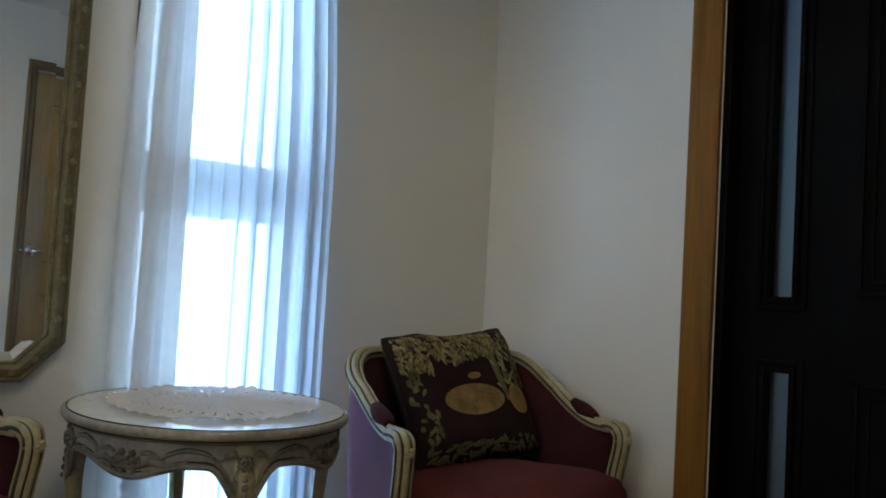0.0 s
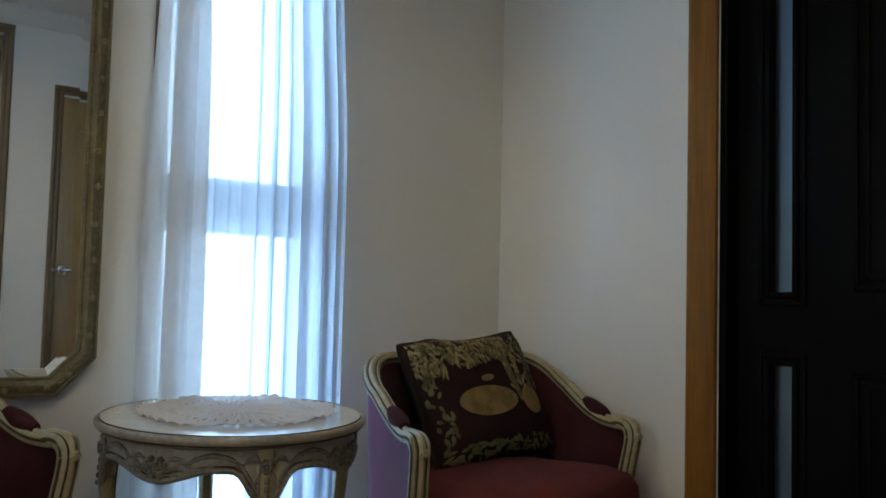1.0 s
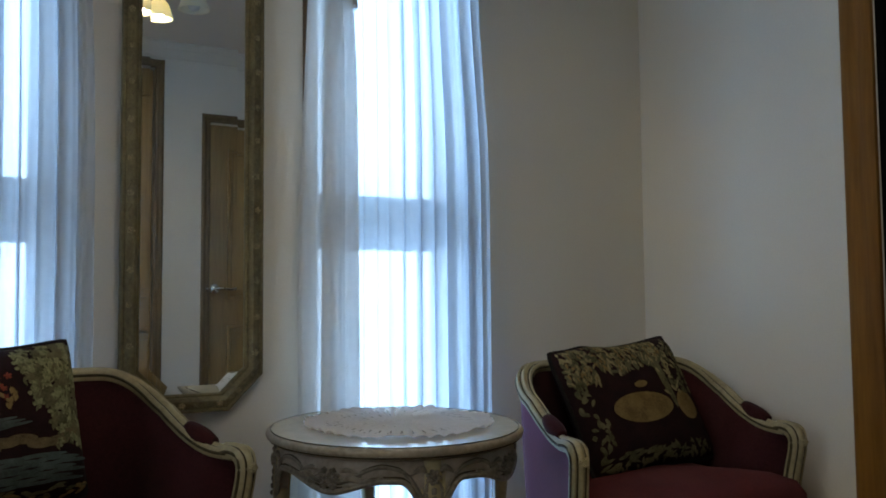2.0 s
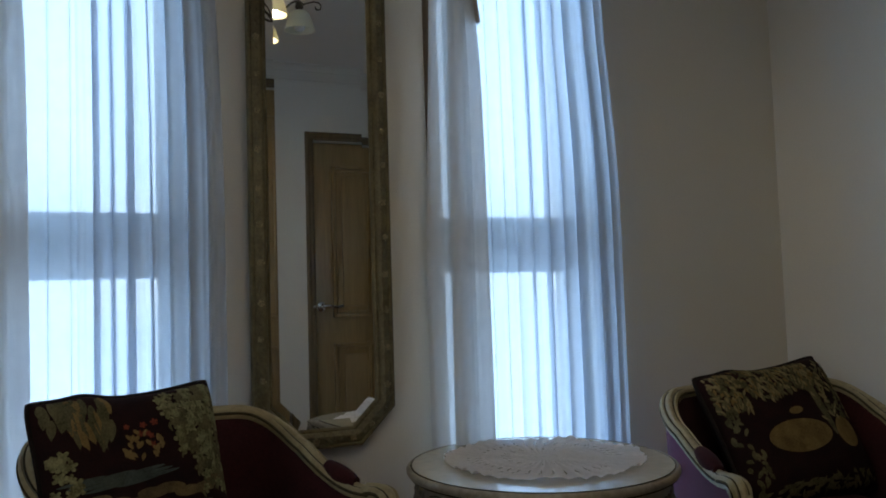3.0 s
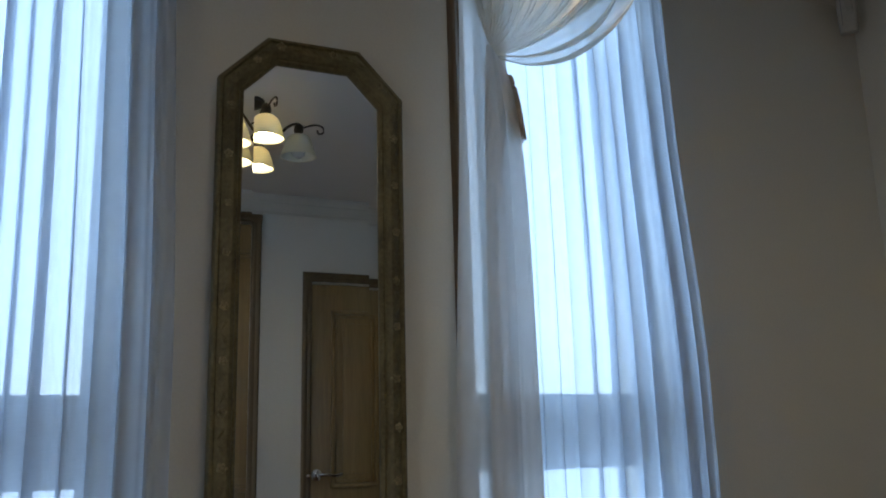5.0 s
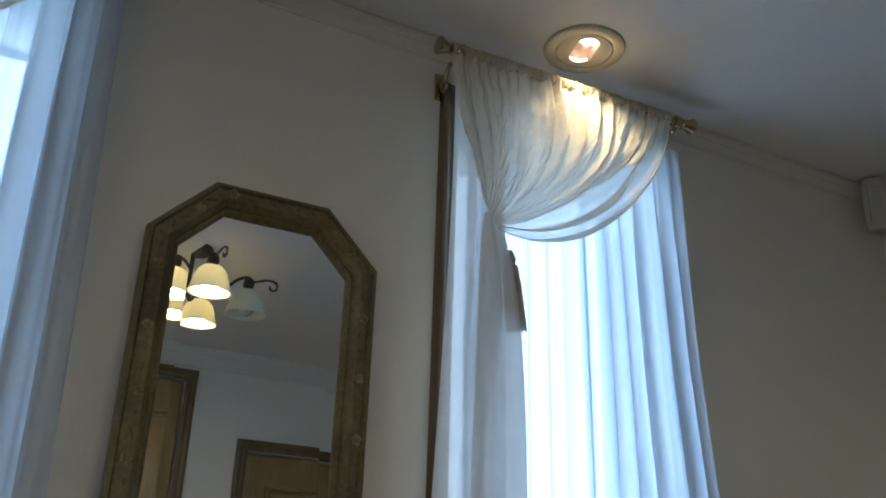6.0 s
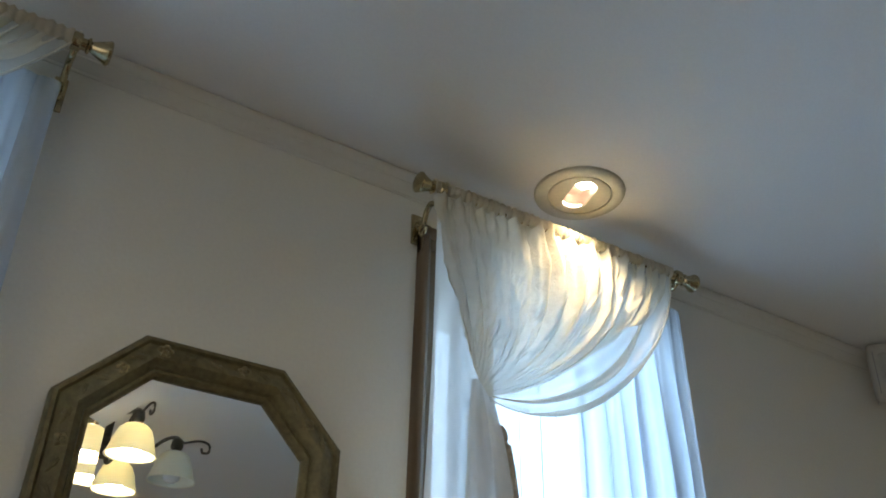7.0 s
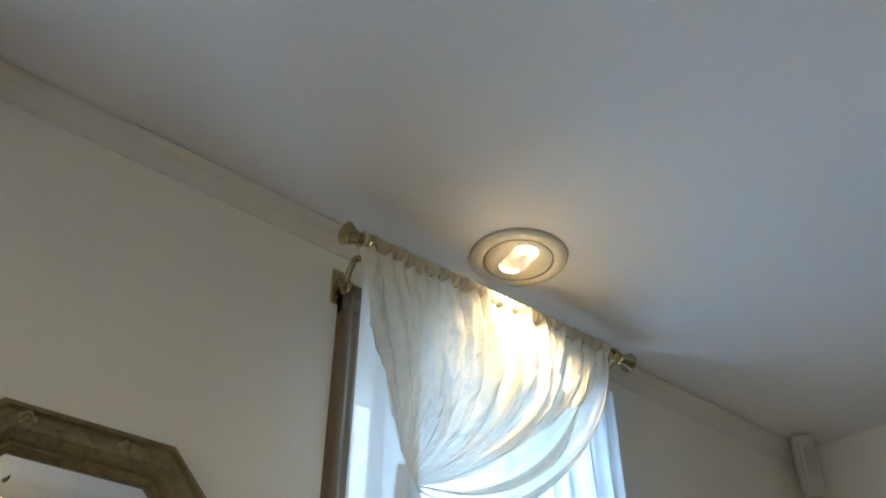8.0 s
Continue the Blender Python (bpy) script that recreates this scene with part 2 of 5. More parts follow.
M_BULB = glow("lit_bulb", (1.0, 0.88, 0.66), 106.0)
M_SPOTGLOW = glow("spot_glow", (1.0, 0.88, 0.72), 18.0)
M_DEADBULB = mat("unlit_bulb", (0.75, 0.74, 0.70), 0.2, vary=0.02, bump=0)


# ---- mesh helpers ----
def mesh_of(name, bm, material, smooth=True):
    bmesh.ops.recalc_face_normals(bm, faces=bm.faces[:])
    me = bpy.data.meshes.new(name)
    bm.to_mesh(me)
    bm.free()
    me.materials.append(material)
    if smooth:
        me.polygons.foreach_set("use_smooth", [True] * len(me.polygons))
        me.set_sharp_from_angle(angle=radians(38))
    return me


def part(name, bm, material, parent=None, label="", smooth=True):
    ob = new(name, mesh_of(name, bm, material, smooth))
    ob.parent = parent
    if label:
        ob["label"] = label
    return ob


def thing(name, m, label, category, group="", kind=""):
    ob = new(name)
    ob.empty_display_size = 0.05
    ob.matrix_world = m
    return tagged(ob, label, category, group, kind)


def box(bm, x0, x1, y0, y1, z0, z1, bevel=0.0):
    r = bmesh.ops.create_cube(bm, size=1)
    for v in r["verts"]:
        v.co = Vector(((x0 + x1) / 2 + v.co.x * (x1 - x0), (y0 + y1) / 2 + v.co.y * (y1 - y0), (z0 + z1) / 2 + v.co.z * (z1 - z0)))
    if bevel:
        es = list({e for v in r["verts"] for e in v.link_edges})
        bmesh.ops.bevel(bm, geom=es, offset=bevel, segments=2, affect="EDGES", profile=0.6)
    return bm


def boxed(x0, x1, y0, y1, z0, z1, bevel=0.0):
    return box(bmesh.new(), x0, x1, y0, y1, z0, z1, bevel)


def lathe(bm, profile, m=None, n=32, cap=True):
    """A turned shape: (radius, height) rows about z."""
    m = m or Matrix()
    rings = [[bm.verts.new(m @ Vector((r * math.cos(2 * math.pi * i / n), r * math.sin(2 * math.pi * i / n), z))) for i in range(n)] for r, z in profile]
    for a, b in zip(rings, rings[1:]):
        for i in range(n):
            bm.faces.new((a[i], a[(i + 1) % n], b[(i + 1) % n], b[i]))
    if cap:
        bm.faces.new(rings[0])
        bm.faces.new(rings[-1])
    return bm


def grid(bm, f, nu, nv, closed=False):
    """A sheet from f(u, v), both 0 to 1."""
    vs = [[bm.verts.new(f(i / nu, j / nv)) for j in range(nv + 1)] for i in range(nu if closed else nu + 1)]
    k = len(vs)
    for i in range(nu):
        for j in range(nv):
            bm.faces.new((vs[i][j], vs[(i + 1) % k][j], vs[(i + 1) % k][j + 1], vs[i][j + 1]))
    return vs


def sweep(bm, pts, section, ups=None, cap=True, scale=None):
    """Sweeps a closed (side, up) section along points."""
    n, rings = len(pts), []
    for i, p in enumerate(pts):
        d = (pts[min(i + 1, n - 1)] - pts[max(i - 1, 0)]).normalized()
        up = ups[i] if ups else Vector((0, 0, 1))
        side = d.cross(up)
        if side.length < 1e-4:
            side = d.cross(Vector((0, 1, 0)))
        side.normalize()
        up = side.cross(d).normalized()
        k = scale[i] if scale else 1.0
        rings.append([bm.verts.new(p + side * (a * k) + up * (b * k)) for a, b in section])
    m = len(section)
    for a, b in zip(rings, rings[1:]):
        for i in range(m):
            bm.faces.new((a[i], a[(i + 1) % m], b[(i + 1) % m], b[i]))
    if cap:
        bm.faces.new(rings[0])
        bm.faces.new(rings[-1])
    return bm


def ring_section(r, n=10, sx=1.0, sy=1.0):
    return [(r * sx * math.cos(2 * math.pi * i / n), r * sy * math.sin(2 * math.pi * i / n)) for i in range(n)]


def smooth_path(ctrl, n):
    """Catmull-Rom through control points."""
    c = [Vector(p) for p in ctrl]
    c = [c[0] * 2 - c[1]] + c + [c[-1] * 2 - c[-2]]
    out = []
    k = len(c) - 3
    for i in range(n + 1):
        u = i / n * k
        j = min(int(u), k - 1)
        t = u - j
        p0, p1, p2, p3 = c[j:j + 4]
        out.append(0.5 * ((2 * p1) + (p2 - p0) * t + (2 * p0 - 5 * p1 + 4 * p2 - p3) * t * t + (3 * p1 - p0 - 3 * p2 + p3) * t ** 3))
    return out


def blob(bm, m, seg=8, rings=6):
    bmesh.ops.create_uvsphere(bm, u_segments=seg, v_segments=rings, radius=1.0, matrix=m)


def dome(bm, m, outline, height, nu=20, nv=4):
    """A low carved boss in one piece: outline(a) gives its radius, height(a, k) its rise along z."""
    c = bm.verts.new(m @ Vector((0, 0, height(0.0, 0.0))))
    rings = [[bm.verts.new(m @ Vector((outline(a) * k * math.cos(a), outline(a) * k * math.sin(a), height(a, k)))) for a in (2 * math.pi * i / nu for i in range(nu))] for k in ((j + 1) / nv for j in range(nv))]
    for i in range(nu):
        bm.faces.new((c, rings[0][i], rings[0][(i + 1) % nu]))
    for p, q in zip(rings, rings[1:]):
        for i in range(nu):
            bm.faces.new((p[i], p[(i + 1) % nu], q[(i + 1) % nu], q[i]))


def flower(bm, m, r, petals=5, rise=0.4):
    dome(bm, m, lambda a: r * (0.74 + 0.26 * abs(math.cos(a * petals / 2)) ** 0.7), lambda a, k: r * rise * (1.0 - 0.55 * math.exp(-((k - 0.36) / 0.10) ** 2) - k ** 5) * (0.75 + 0.25 * abs(math.cos(a * petals / 2))) - 0.0008, petals * 6, 6)


def sstep(a, b, x):
    t = min(1.0, max(0.0, (x - a) / (b - a)))
    return t * t * (3 - 2 * t)

# ---- structure ----
DOOR_Y0, DOOR_Y1, DOOR_Z = -0.855, -1.72, 2.04   # entrance door opening in the east wall


def wall_x(bm, x0, x1, y0, y1, holes):
    """A wall along x with rectangular openings (x0, x1, z0, z1)."""
    cuts = sorted({x0, x1, *[h[0] for h in holes], *[h[1] for h in holes]})
    for a, b in zip(cuts, cuts[1:]):
        hs = sorted([h for h in holes if h[0] <= a and h[1] >= b], key=lambda h: h[2])
        z = 0.0
        for h in hs:
            if h[2] > z:
                box(bm, a, b, y0, y1, z, h[2])
            z = h[3]
        if z < H:
            box(bm, a, b, y0, y1, z, H)
    bmesh.ops.remove_doubles(bm, verts=bm.verts[:], dist=1e-5)
    return bm


def setting(name, bm, material, label, category, smooth=False):
    return tagged(part(name, bm, material, None, "", smooth), label, category, "", "structure")


setting("wall_north", wall_x(bmesh.new(), XW - 0.15, 0.15, 0.0, 0.20, [(a, b, WZ0, WZ1) for a, b in WIN]), M_WALL,
        "warm white painted plaster wall with two tall windows", "wall")
setting("wall_south", wall_x(bmesh.new(), XW - 0.15, 0.15, YS - 0.15, YS, [(-0.765, -0.075, 0.0, 1.955), (-1.72, -1.05, 0.0, 2.225)]), M_WALL,
        "warm white painted plaster wall with two wooden doors", "wall")
_bm = bmesh.new()
box(_bm, 0.0, 0.15, DOOR_Y0, 0.0, 0, H)
box(_bm, 0.0, 0.15, YS, DOOR_Y1, 0, H)
box(_bm, 0.0, 0.15, DOOR_Y1, DOOR_Y0, DOOR_Z, H)
setting("wall_east", _bm, M_WALL, "warm white painted plaster wall beside the entrance door", "wall")
_bm = bmesh.new()
box(_bm, XW - 0.15, XW, YS, -2.35, 0, H)
box(_bm, XW - 0.15, XW, -1.15, 0.0, 0, H)
box(_bm, XW - 0.15, XW, -2.35, -1.15, 0, 0.8)
box(_bm, XW - 0.15, XW, -2.35, -1.15, 2.1, H)
setting("wall_west", _bm, M_WALL, "plain warm white painted plaster wall", "wall")
setting("floor", boxed(XW - 0.15, 0.15, YS - 0.15, 0.2, -0.12, 0.0), M_FLOOR, "polished brown wooden floor", "floor")
_bm = bmesh.new()          # ceiling slab with a hole for the recessed spotlight
_hx0, _hx1, _hy0, _hy1 = SPOT.x - 0.049, SPOT.x + 0.049, SPOT.y - 0.049, SPOT.y + 0.049
_xs, _ys = (XW - 0.15, _hx0, _hx1, 0.15), (YS - 0.15, _hy0, _hy1, 0.2)
_cv = [[[_bm.verts.new((x, y, z)) for z in (H, H + 0.15)] for y in _ys] for x in _xs]
for _i in range(3):
    for _j in range(3):
        for _k in ((0, 1) if (_i, _j) != (1, 1) else (1,)):
            _bm.faces.new((_cv[_i][_j][_k], _cv[_i + 1][_j][_k], _cv[_i + 1][_j + 1][_k], _cv[_i][_j + 1][_k]))
for _p, _q in (((1, 1), (2, 1)), ((2, 1), (2, 2)), ((2, 2), (1, 2)), ((1, 2), (1, 1))):
    _bm.faces.new((_cv[_p[0]][_p[1]][0], _cv[_q[0]][_q[1]][0], _cv[_q[0]][_q[1]][1], _cv[_p[0]][_p[1]][1]))
setting("ceiling", _bm, M_CEIL, "smooth white painted ceiling with recessed spotlights", "ceiling")
setting("ground", boxed(-400, 400, -400, 400, -0.6, -0.3), M_GROUND, "grey ground outside the house", "ground")


def cornice(pts, size, name):
    """A small cove moulding along the top of a wall; pts run along the wall, out is the way into the room."""
    a, b, out = pts
    s = size
    prof = [(0, 0), (0, -s), (0.06 * s, -s), (0.11 * s, -0.95 * s), (0.10 * s, -0.88 * s), (0.20 * s, -0.80 * s), (0.34 * s, -0.64 * s), (0.52 * s, -0.50 * s), (0.58 * s, -0.46 * s), (0.58 * s, -0.41 * s), (0.74 * s, -0.33 * s), (0.86 * s, -0.20 * s), (0.94 * s, -0.12 * s), (0.94 * s, 0)]
    bm = bmesh.new()
    ends = []
    for p in (a, b):
        ends.append([bm.verts.new(Vector(p) + Vector(out) * (q * 0.62) + Vector((0, 0, z - 0.002))) for q, z in prof])
    n = len(prof)
    for i in range(n):
        bm.faces.new((ends[0][i], ends[0][(i + 1) % n], ends[1][(i + 1) % n], ends[1][i]))
    bm.faces.new(ends[0])
    bm.faces.new(ends[1])
    return setting(name, bm, M_CORNICE, "narrow white moulded cornice along the ceiling", "cornice", True)


cornice(((XW, 0, H), (-0.001, 0, H), (0, -1, 0)), 0.036, "trim_north")
cornice(((XW, YS, H), (-0.001, YS, H), (0, 1, 0)), 0.085, "trim_south")
for _n, _x0, _x1, _y0, _y1 in (("north", XW, -0.001, -0.014, 0.0), ("south", XW, -1.79, YS, YS + 0.014), ("west", XW, XW + 0.014, YS + 0.015, -0.015)):
    setting("baseboard_" + _n, boxed(_x0, _x1, _y0, _y1, 0.0, 0.08, 0.003), M_DOORCASE, "brown wooden baseboard along the wall", "baseboard")
setting("baseboard_east", boxed(-0.014, 0.0, -0.76, -0.015, 0.0, 0.08, 0.003), M_DOORCASE, "brown wooden baseboard along the wall", "baseboard")


def casing_profile(w, d):
    return [(0, 0), (0, d * 0.55), (w * 0.06, d * 0.8), (w * 0.14, d * 0.95), (w * 0.26, d), (w * 0.4, d * 0.9), (w * 0.5, d * 0.72), (w * 0.6, d * 0.72),
            (w * 0.72, d * 0.8), (w * 0.92, d * 0.7), (w, d * 0.5), (w, 0)]


def casing_bar(p, q, across, out, w, d):
    """A moulded bar from p to q; its outer edge lies on the line p-q."""
    bm = bmesh.new()
    prof = casing_profile(w, d)
    ends = [[bm.verts.new(Vector(e) + Vector(across) * a + Vector(out) * b) for a, b in prof] for e in (p, q)]
    n = len(prof)
    for i in range(n):
        bm.faces.new((ends[0][i], ends[0][(i + 1) % n], ends[1][(i + 1) % n], ends[1][i]))
    bm.faces.new(ends[0])
    bm.faces.new(ends[1])
    return bm


# entrance door in the east wall: honey-coloured casing, dark leaf with two frosted strips
door = thing("door_1", pose(0, 0, 0), "dark wooden entrance door with narrow frosted glass strips and honey-coloured casing", "door", kind="structure")
part("casing", casing_bar((-0.0, -0.765, 0), (-0.0, -0.765, 2.12), (0, -1, 0), (-1, 0, 0), 0.088, 0.024), M_CASING, door, "honey-varnished wooden casing")
part("casing", casing_bar((-0.0, -1.81, 0), (-0.0, -1.81, 2.12), (0, 1, 0), (-1, 0, 0), 0.088, 0.024), M_CASING, door, "honey-varnished wooden casing")
part("casing", casing_bar((-0.0, -0.765, 2.122), (-0.0, -1.81, 2.122), (0, 0, -1), (-1, 0, 0), 0.086, 0.026), M_CASING, door, "honey-varnished wooden casing")
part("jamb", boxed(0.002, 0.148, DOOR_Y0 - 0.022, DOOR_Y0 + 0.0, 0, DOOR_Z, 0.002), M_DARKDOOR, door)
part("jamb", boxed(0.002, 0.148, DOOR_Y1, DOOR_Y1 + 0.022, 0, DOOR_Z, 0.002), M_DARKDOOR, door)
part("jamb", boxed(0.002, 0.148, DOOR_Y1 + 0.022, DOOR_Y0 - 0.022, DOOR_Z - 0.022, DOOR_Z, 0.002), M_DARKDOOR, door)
LX0, LX1 = 0.05, 0.095
UP = (-0.974, -1.037, 1.045, 1.87)
LO = (-0.982, -1.030, 0.20, 0.862)
_bm = bmesh.new()
_y0, _y1 = DOOR_Y0 - 0.024, DOOR_Y1 + 0.024
box(_bm, LX0, LX1, UP[0], _y0, 0.01, DOOR_Z - 0.025)
box(_bm, LX0, LX1, _y1, UP[1], 0.01, DOOR_Z - 0.025)
for _z0, _z1 in ((0.01, LO[2]), (LO[3], UP[2]), (UP[3], DOOR_Z - 0.025)):
    box(_bm, LX0, LX1, UP[1], UP[0], _z0, _z1)
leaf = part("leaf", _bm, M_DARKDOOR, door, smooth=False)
for _a, _b, _z0, _z1 in (UP, (UP[0], UP[1], LO[2], LO[3])):
    part("glass_strip", boxed(LX0 + 0.02, LX0 + 0.026, _b, _a, _z0, _z1), M_FROST, leaf, "frosted bluish glass strip").visible_shadow = False
    _bm = bmesh.new()
    for _k, _o in ((0.0, 0.012), (0.02, 0.007)):
        _w = 0.014
        box(_bm, LX0 - _o, LX0, _a + _k, _a + _k + _w, _z0 - _k - _w, _z1 + _k + _w, 0.003)
        box(_bm, LX0 - _o, LX0, _b - _k - _w, _b - _k, _z0 - _k - _w, _z1 + _k + _w, 0.003)
        box(_bm, LX0 - _o, LX0, _b - _k, _a + _k, _z0 - _k - _w, _z0 - _k, 0.003)
        box(_bm, LX0 - _o, LX0, _b - _k, _a + _k, _z1 + _k, _z1 + _k + _w, 0.003)
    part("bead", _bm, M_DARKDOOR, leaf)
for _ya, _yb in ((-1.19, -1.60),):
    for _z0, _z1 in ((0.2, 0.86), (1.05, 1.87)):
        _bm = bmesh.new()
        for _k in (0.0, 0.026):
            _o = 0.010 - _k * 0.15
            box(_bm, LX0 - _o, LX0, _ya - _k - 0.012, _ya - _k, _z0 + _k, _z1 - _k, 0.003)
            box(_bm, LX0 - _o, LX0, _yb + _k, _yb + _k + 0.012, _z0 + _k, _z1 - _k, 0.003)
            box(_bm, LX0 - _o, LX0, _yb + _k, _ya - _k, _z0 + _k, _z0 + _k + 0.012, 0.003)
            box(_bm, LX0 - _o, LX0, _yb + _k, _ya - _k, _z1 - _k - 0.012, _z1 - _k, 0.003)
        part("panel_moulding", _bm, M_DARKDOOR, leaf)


def room_door(name, x0, x1, top, label, handle_x=None):
    """A panelled room door in the south wall; x0, x1, top: outside of its casing."""
    d = thing(name, pose(0, YS, 0), label, "door", kind="structure")
    w = 0.045
    part("casing", casing_bar((x0, 0, 0), (x0, 0, top), (1, 0, 0), (0, 1, 0), w, 0.02), M_DOORCASE, d)
    part("casing", casing_bar((x1, 0, 0), (x1, 0, top), (-1, 0, 0), (0, 1, 0), w, 0.02), M_DOORCASE, d)
    part("casing", casing_bar((x0, 0, top + 0.002), (x1, 0, top + 0.002), (0, 0, -1), (0, 1, 0), w, 0.022), M_DOORCASE, d)
    a, b, t = x0 + w, x1 - w, top - w
    lf = part("leaf", boxed(a + 0.004, b - 0.004, -0.075, -0.03, 0.008, t - 0.004, 0.003), M_ROOMDOOR, d)
    for xa, xb, za, zb in ((a, a + 0.022, 0.0, t), (b - 0.022, b, 0.0, t), (a + 0.022, b - 0.022, t - 0.022, t)):
        part("door_stop", boxed(xa, xb, -0.110, -0.077, za, zb), M_DOORCASE, d)
    for z0, z1 in ((0.2, 0.86), (1.0, t - 0.13)):
        bm = bmesh.new()
        xa, xb = a + 0.105, b - 0.105
        for k, o, w2 in ((0.0, 0.020, 0.016), (0.022, 0.011, 0.012)):
            box(bm, xa + k, xa + k + w2, -0.03, -0.03 + o, z0 + k, z1 - k, 0.004)
            box(bm, xb - k - w2, xb - k, -0.03, -0.03 + o, z0 + k, z1 - k, 0.004)
            box(bm, xa + k, xb - k, -0.03, -0.03 + o, z0 + k, z0 + k + w2, 0.004)
            box(bm, xa + k, xb - k, -0.03, -0.03 + o, z1 - k - w2, z1 - k, 0.004)
        box(bm, xa + 0.06, xb - 0.06, -0.03, -0.024, z0 + 0.06, z1 - 0.06, 0.005)
        part("panel", bm, M_ROOMDOOR, lf)
    if handle_x is not None:
        bm = bmesh.new()
        lathe(bm, [(0.0265, 0), (0.0265, 0.006), (0.022, 0.010), (0.011, 0.012), (0.010, 0.045)], Matrix.Translation((handle_x, -0.03, 1.06)) @ pose(0, 0, 0, -90, 0, 0), 20)
        pts = smooth_path([(handle_x, 0.012, 1.06), (handle_x + 0.03, 0.016, 1.062), (handle_x + 0.075, 0.014, 1.056), (handle_x + 0.112, 0.010, 1.062)], 16)
        sweep(bm, pts, ring_section(0.0085, 10), None)
        part("door_handle", bm, M_CHROME, lf, "chrome lever handle")
        bm = bmesh.new()
        blob(bm, Matrix.Translation((x0 + 0.03, 0.024, 1.06)) @ Matrix.Scale(0.009, 4), 12, 8)
        part("latch_knob", bm, M_CHROME, d)
    return d


room_door("door_2", -0.811, -0.03, 2.0, "closed tan wooden panel door with a chrome lever and brown casing", -0.728)
room_door("door_3", -1.765, -1.012, 2.262, "closed tall tan wooden cupboard door reaching almost to the ceiling")


# windows: brown inner casing, pale sash with a broad transom, clear panes
def window(name, x0, x1):
    w = thing(name, pose(x0, 0, 0), "tall narrow window with brown wooden casing and a broad transom", "window", kind="structure")
    n = x1 - x0
    c = 0.032
    top = WZ1 + 0.044
    for a, b, ac in (((-c, 0, WZ0 - c), (-c, 0, top), (1, 0, 0)), ((n + c, 0, WZ0 - c), (n + c, 0, top), (-1, 0, 0)),
                     ((-c, 0, top + 0.002), (n + c, 0, top + 0.002), (0, 0, -1))):
        part("casing", casing_bar(a, b, ac, (0, -1, 0), c if ac[2] == 0 else 0.046, 0.022 if ac[2] == 0 else 0.0255), M_WINWOOD, w, "brown wooden casing")
    part("sill", boxed(-0.05, n + 0.05, -0.05, 0.05, WZ0 - 0.03, WZ0, 0.004), M_WINWOOD, w)
    y0, y1 = 0.046, 0.11
    f = 0.03
    for nm, a, b, z0, z1 in (("stile", 0, f, WZ0, WZ1), ("stile", n - f, n, WZ0, WZ1), ("rail", f, n - f, WZ0, WZ0 + f), ("rail", f, n - f, WZ1 - f, WZ1), ("transom", f, n - f, 1.172, 1.322)):
        part(nm, boxed(a, b, y0, y1, z0, z1, 0.003), M_FRAMEPVC, w)
    for z0, z1 in ((WZ0 + f, 1.172), (1.322, WZ1 - f)):
        part("pane", boxed(f, n - f, 0.076, 0.082, z0, z1), M_PANE, w).visible_shadow = False
    return w


# unseen west window, added only to let the fill lamp in
w3 = thing("fill_window", pose(XW - 0.1, -1.75, 0.8), "unseen wide side window added for fill light", "window", kind="structure")
for _n, _y0, _y1, _z0, _z1 in (("stile", -0.60, -0.55, 0, 1.3), ("stile", 0.55, 0.60, 0, 1.3), ("rail", -0.55, 0.55, 0, 0.05), ("rail", -0.55, 0.55, 1.25, 1.3), ("mullion", -0.025, 0.025, 0.05, 1.25)):
    part(_n, boxed(0, 0.05, _y0, _y1, _z0, _z1, 0.003), M_FRAMEPVC, w3)
window("window_1", *WIN[0])
window("window_2", *WIN[1])

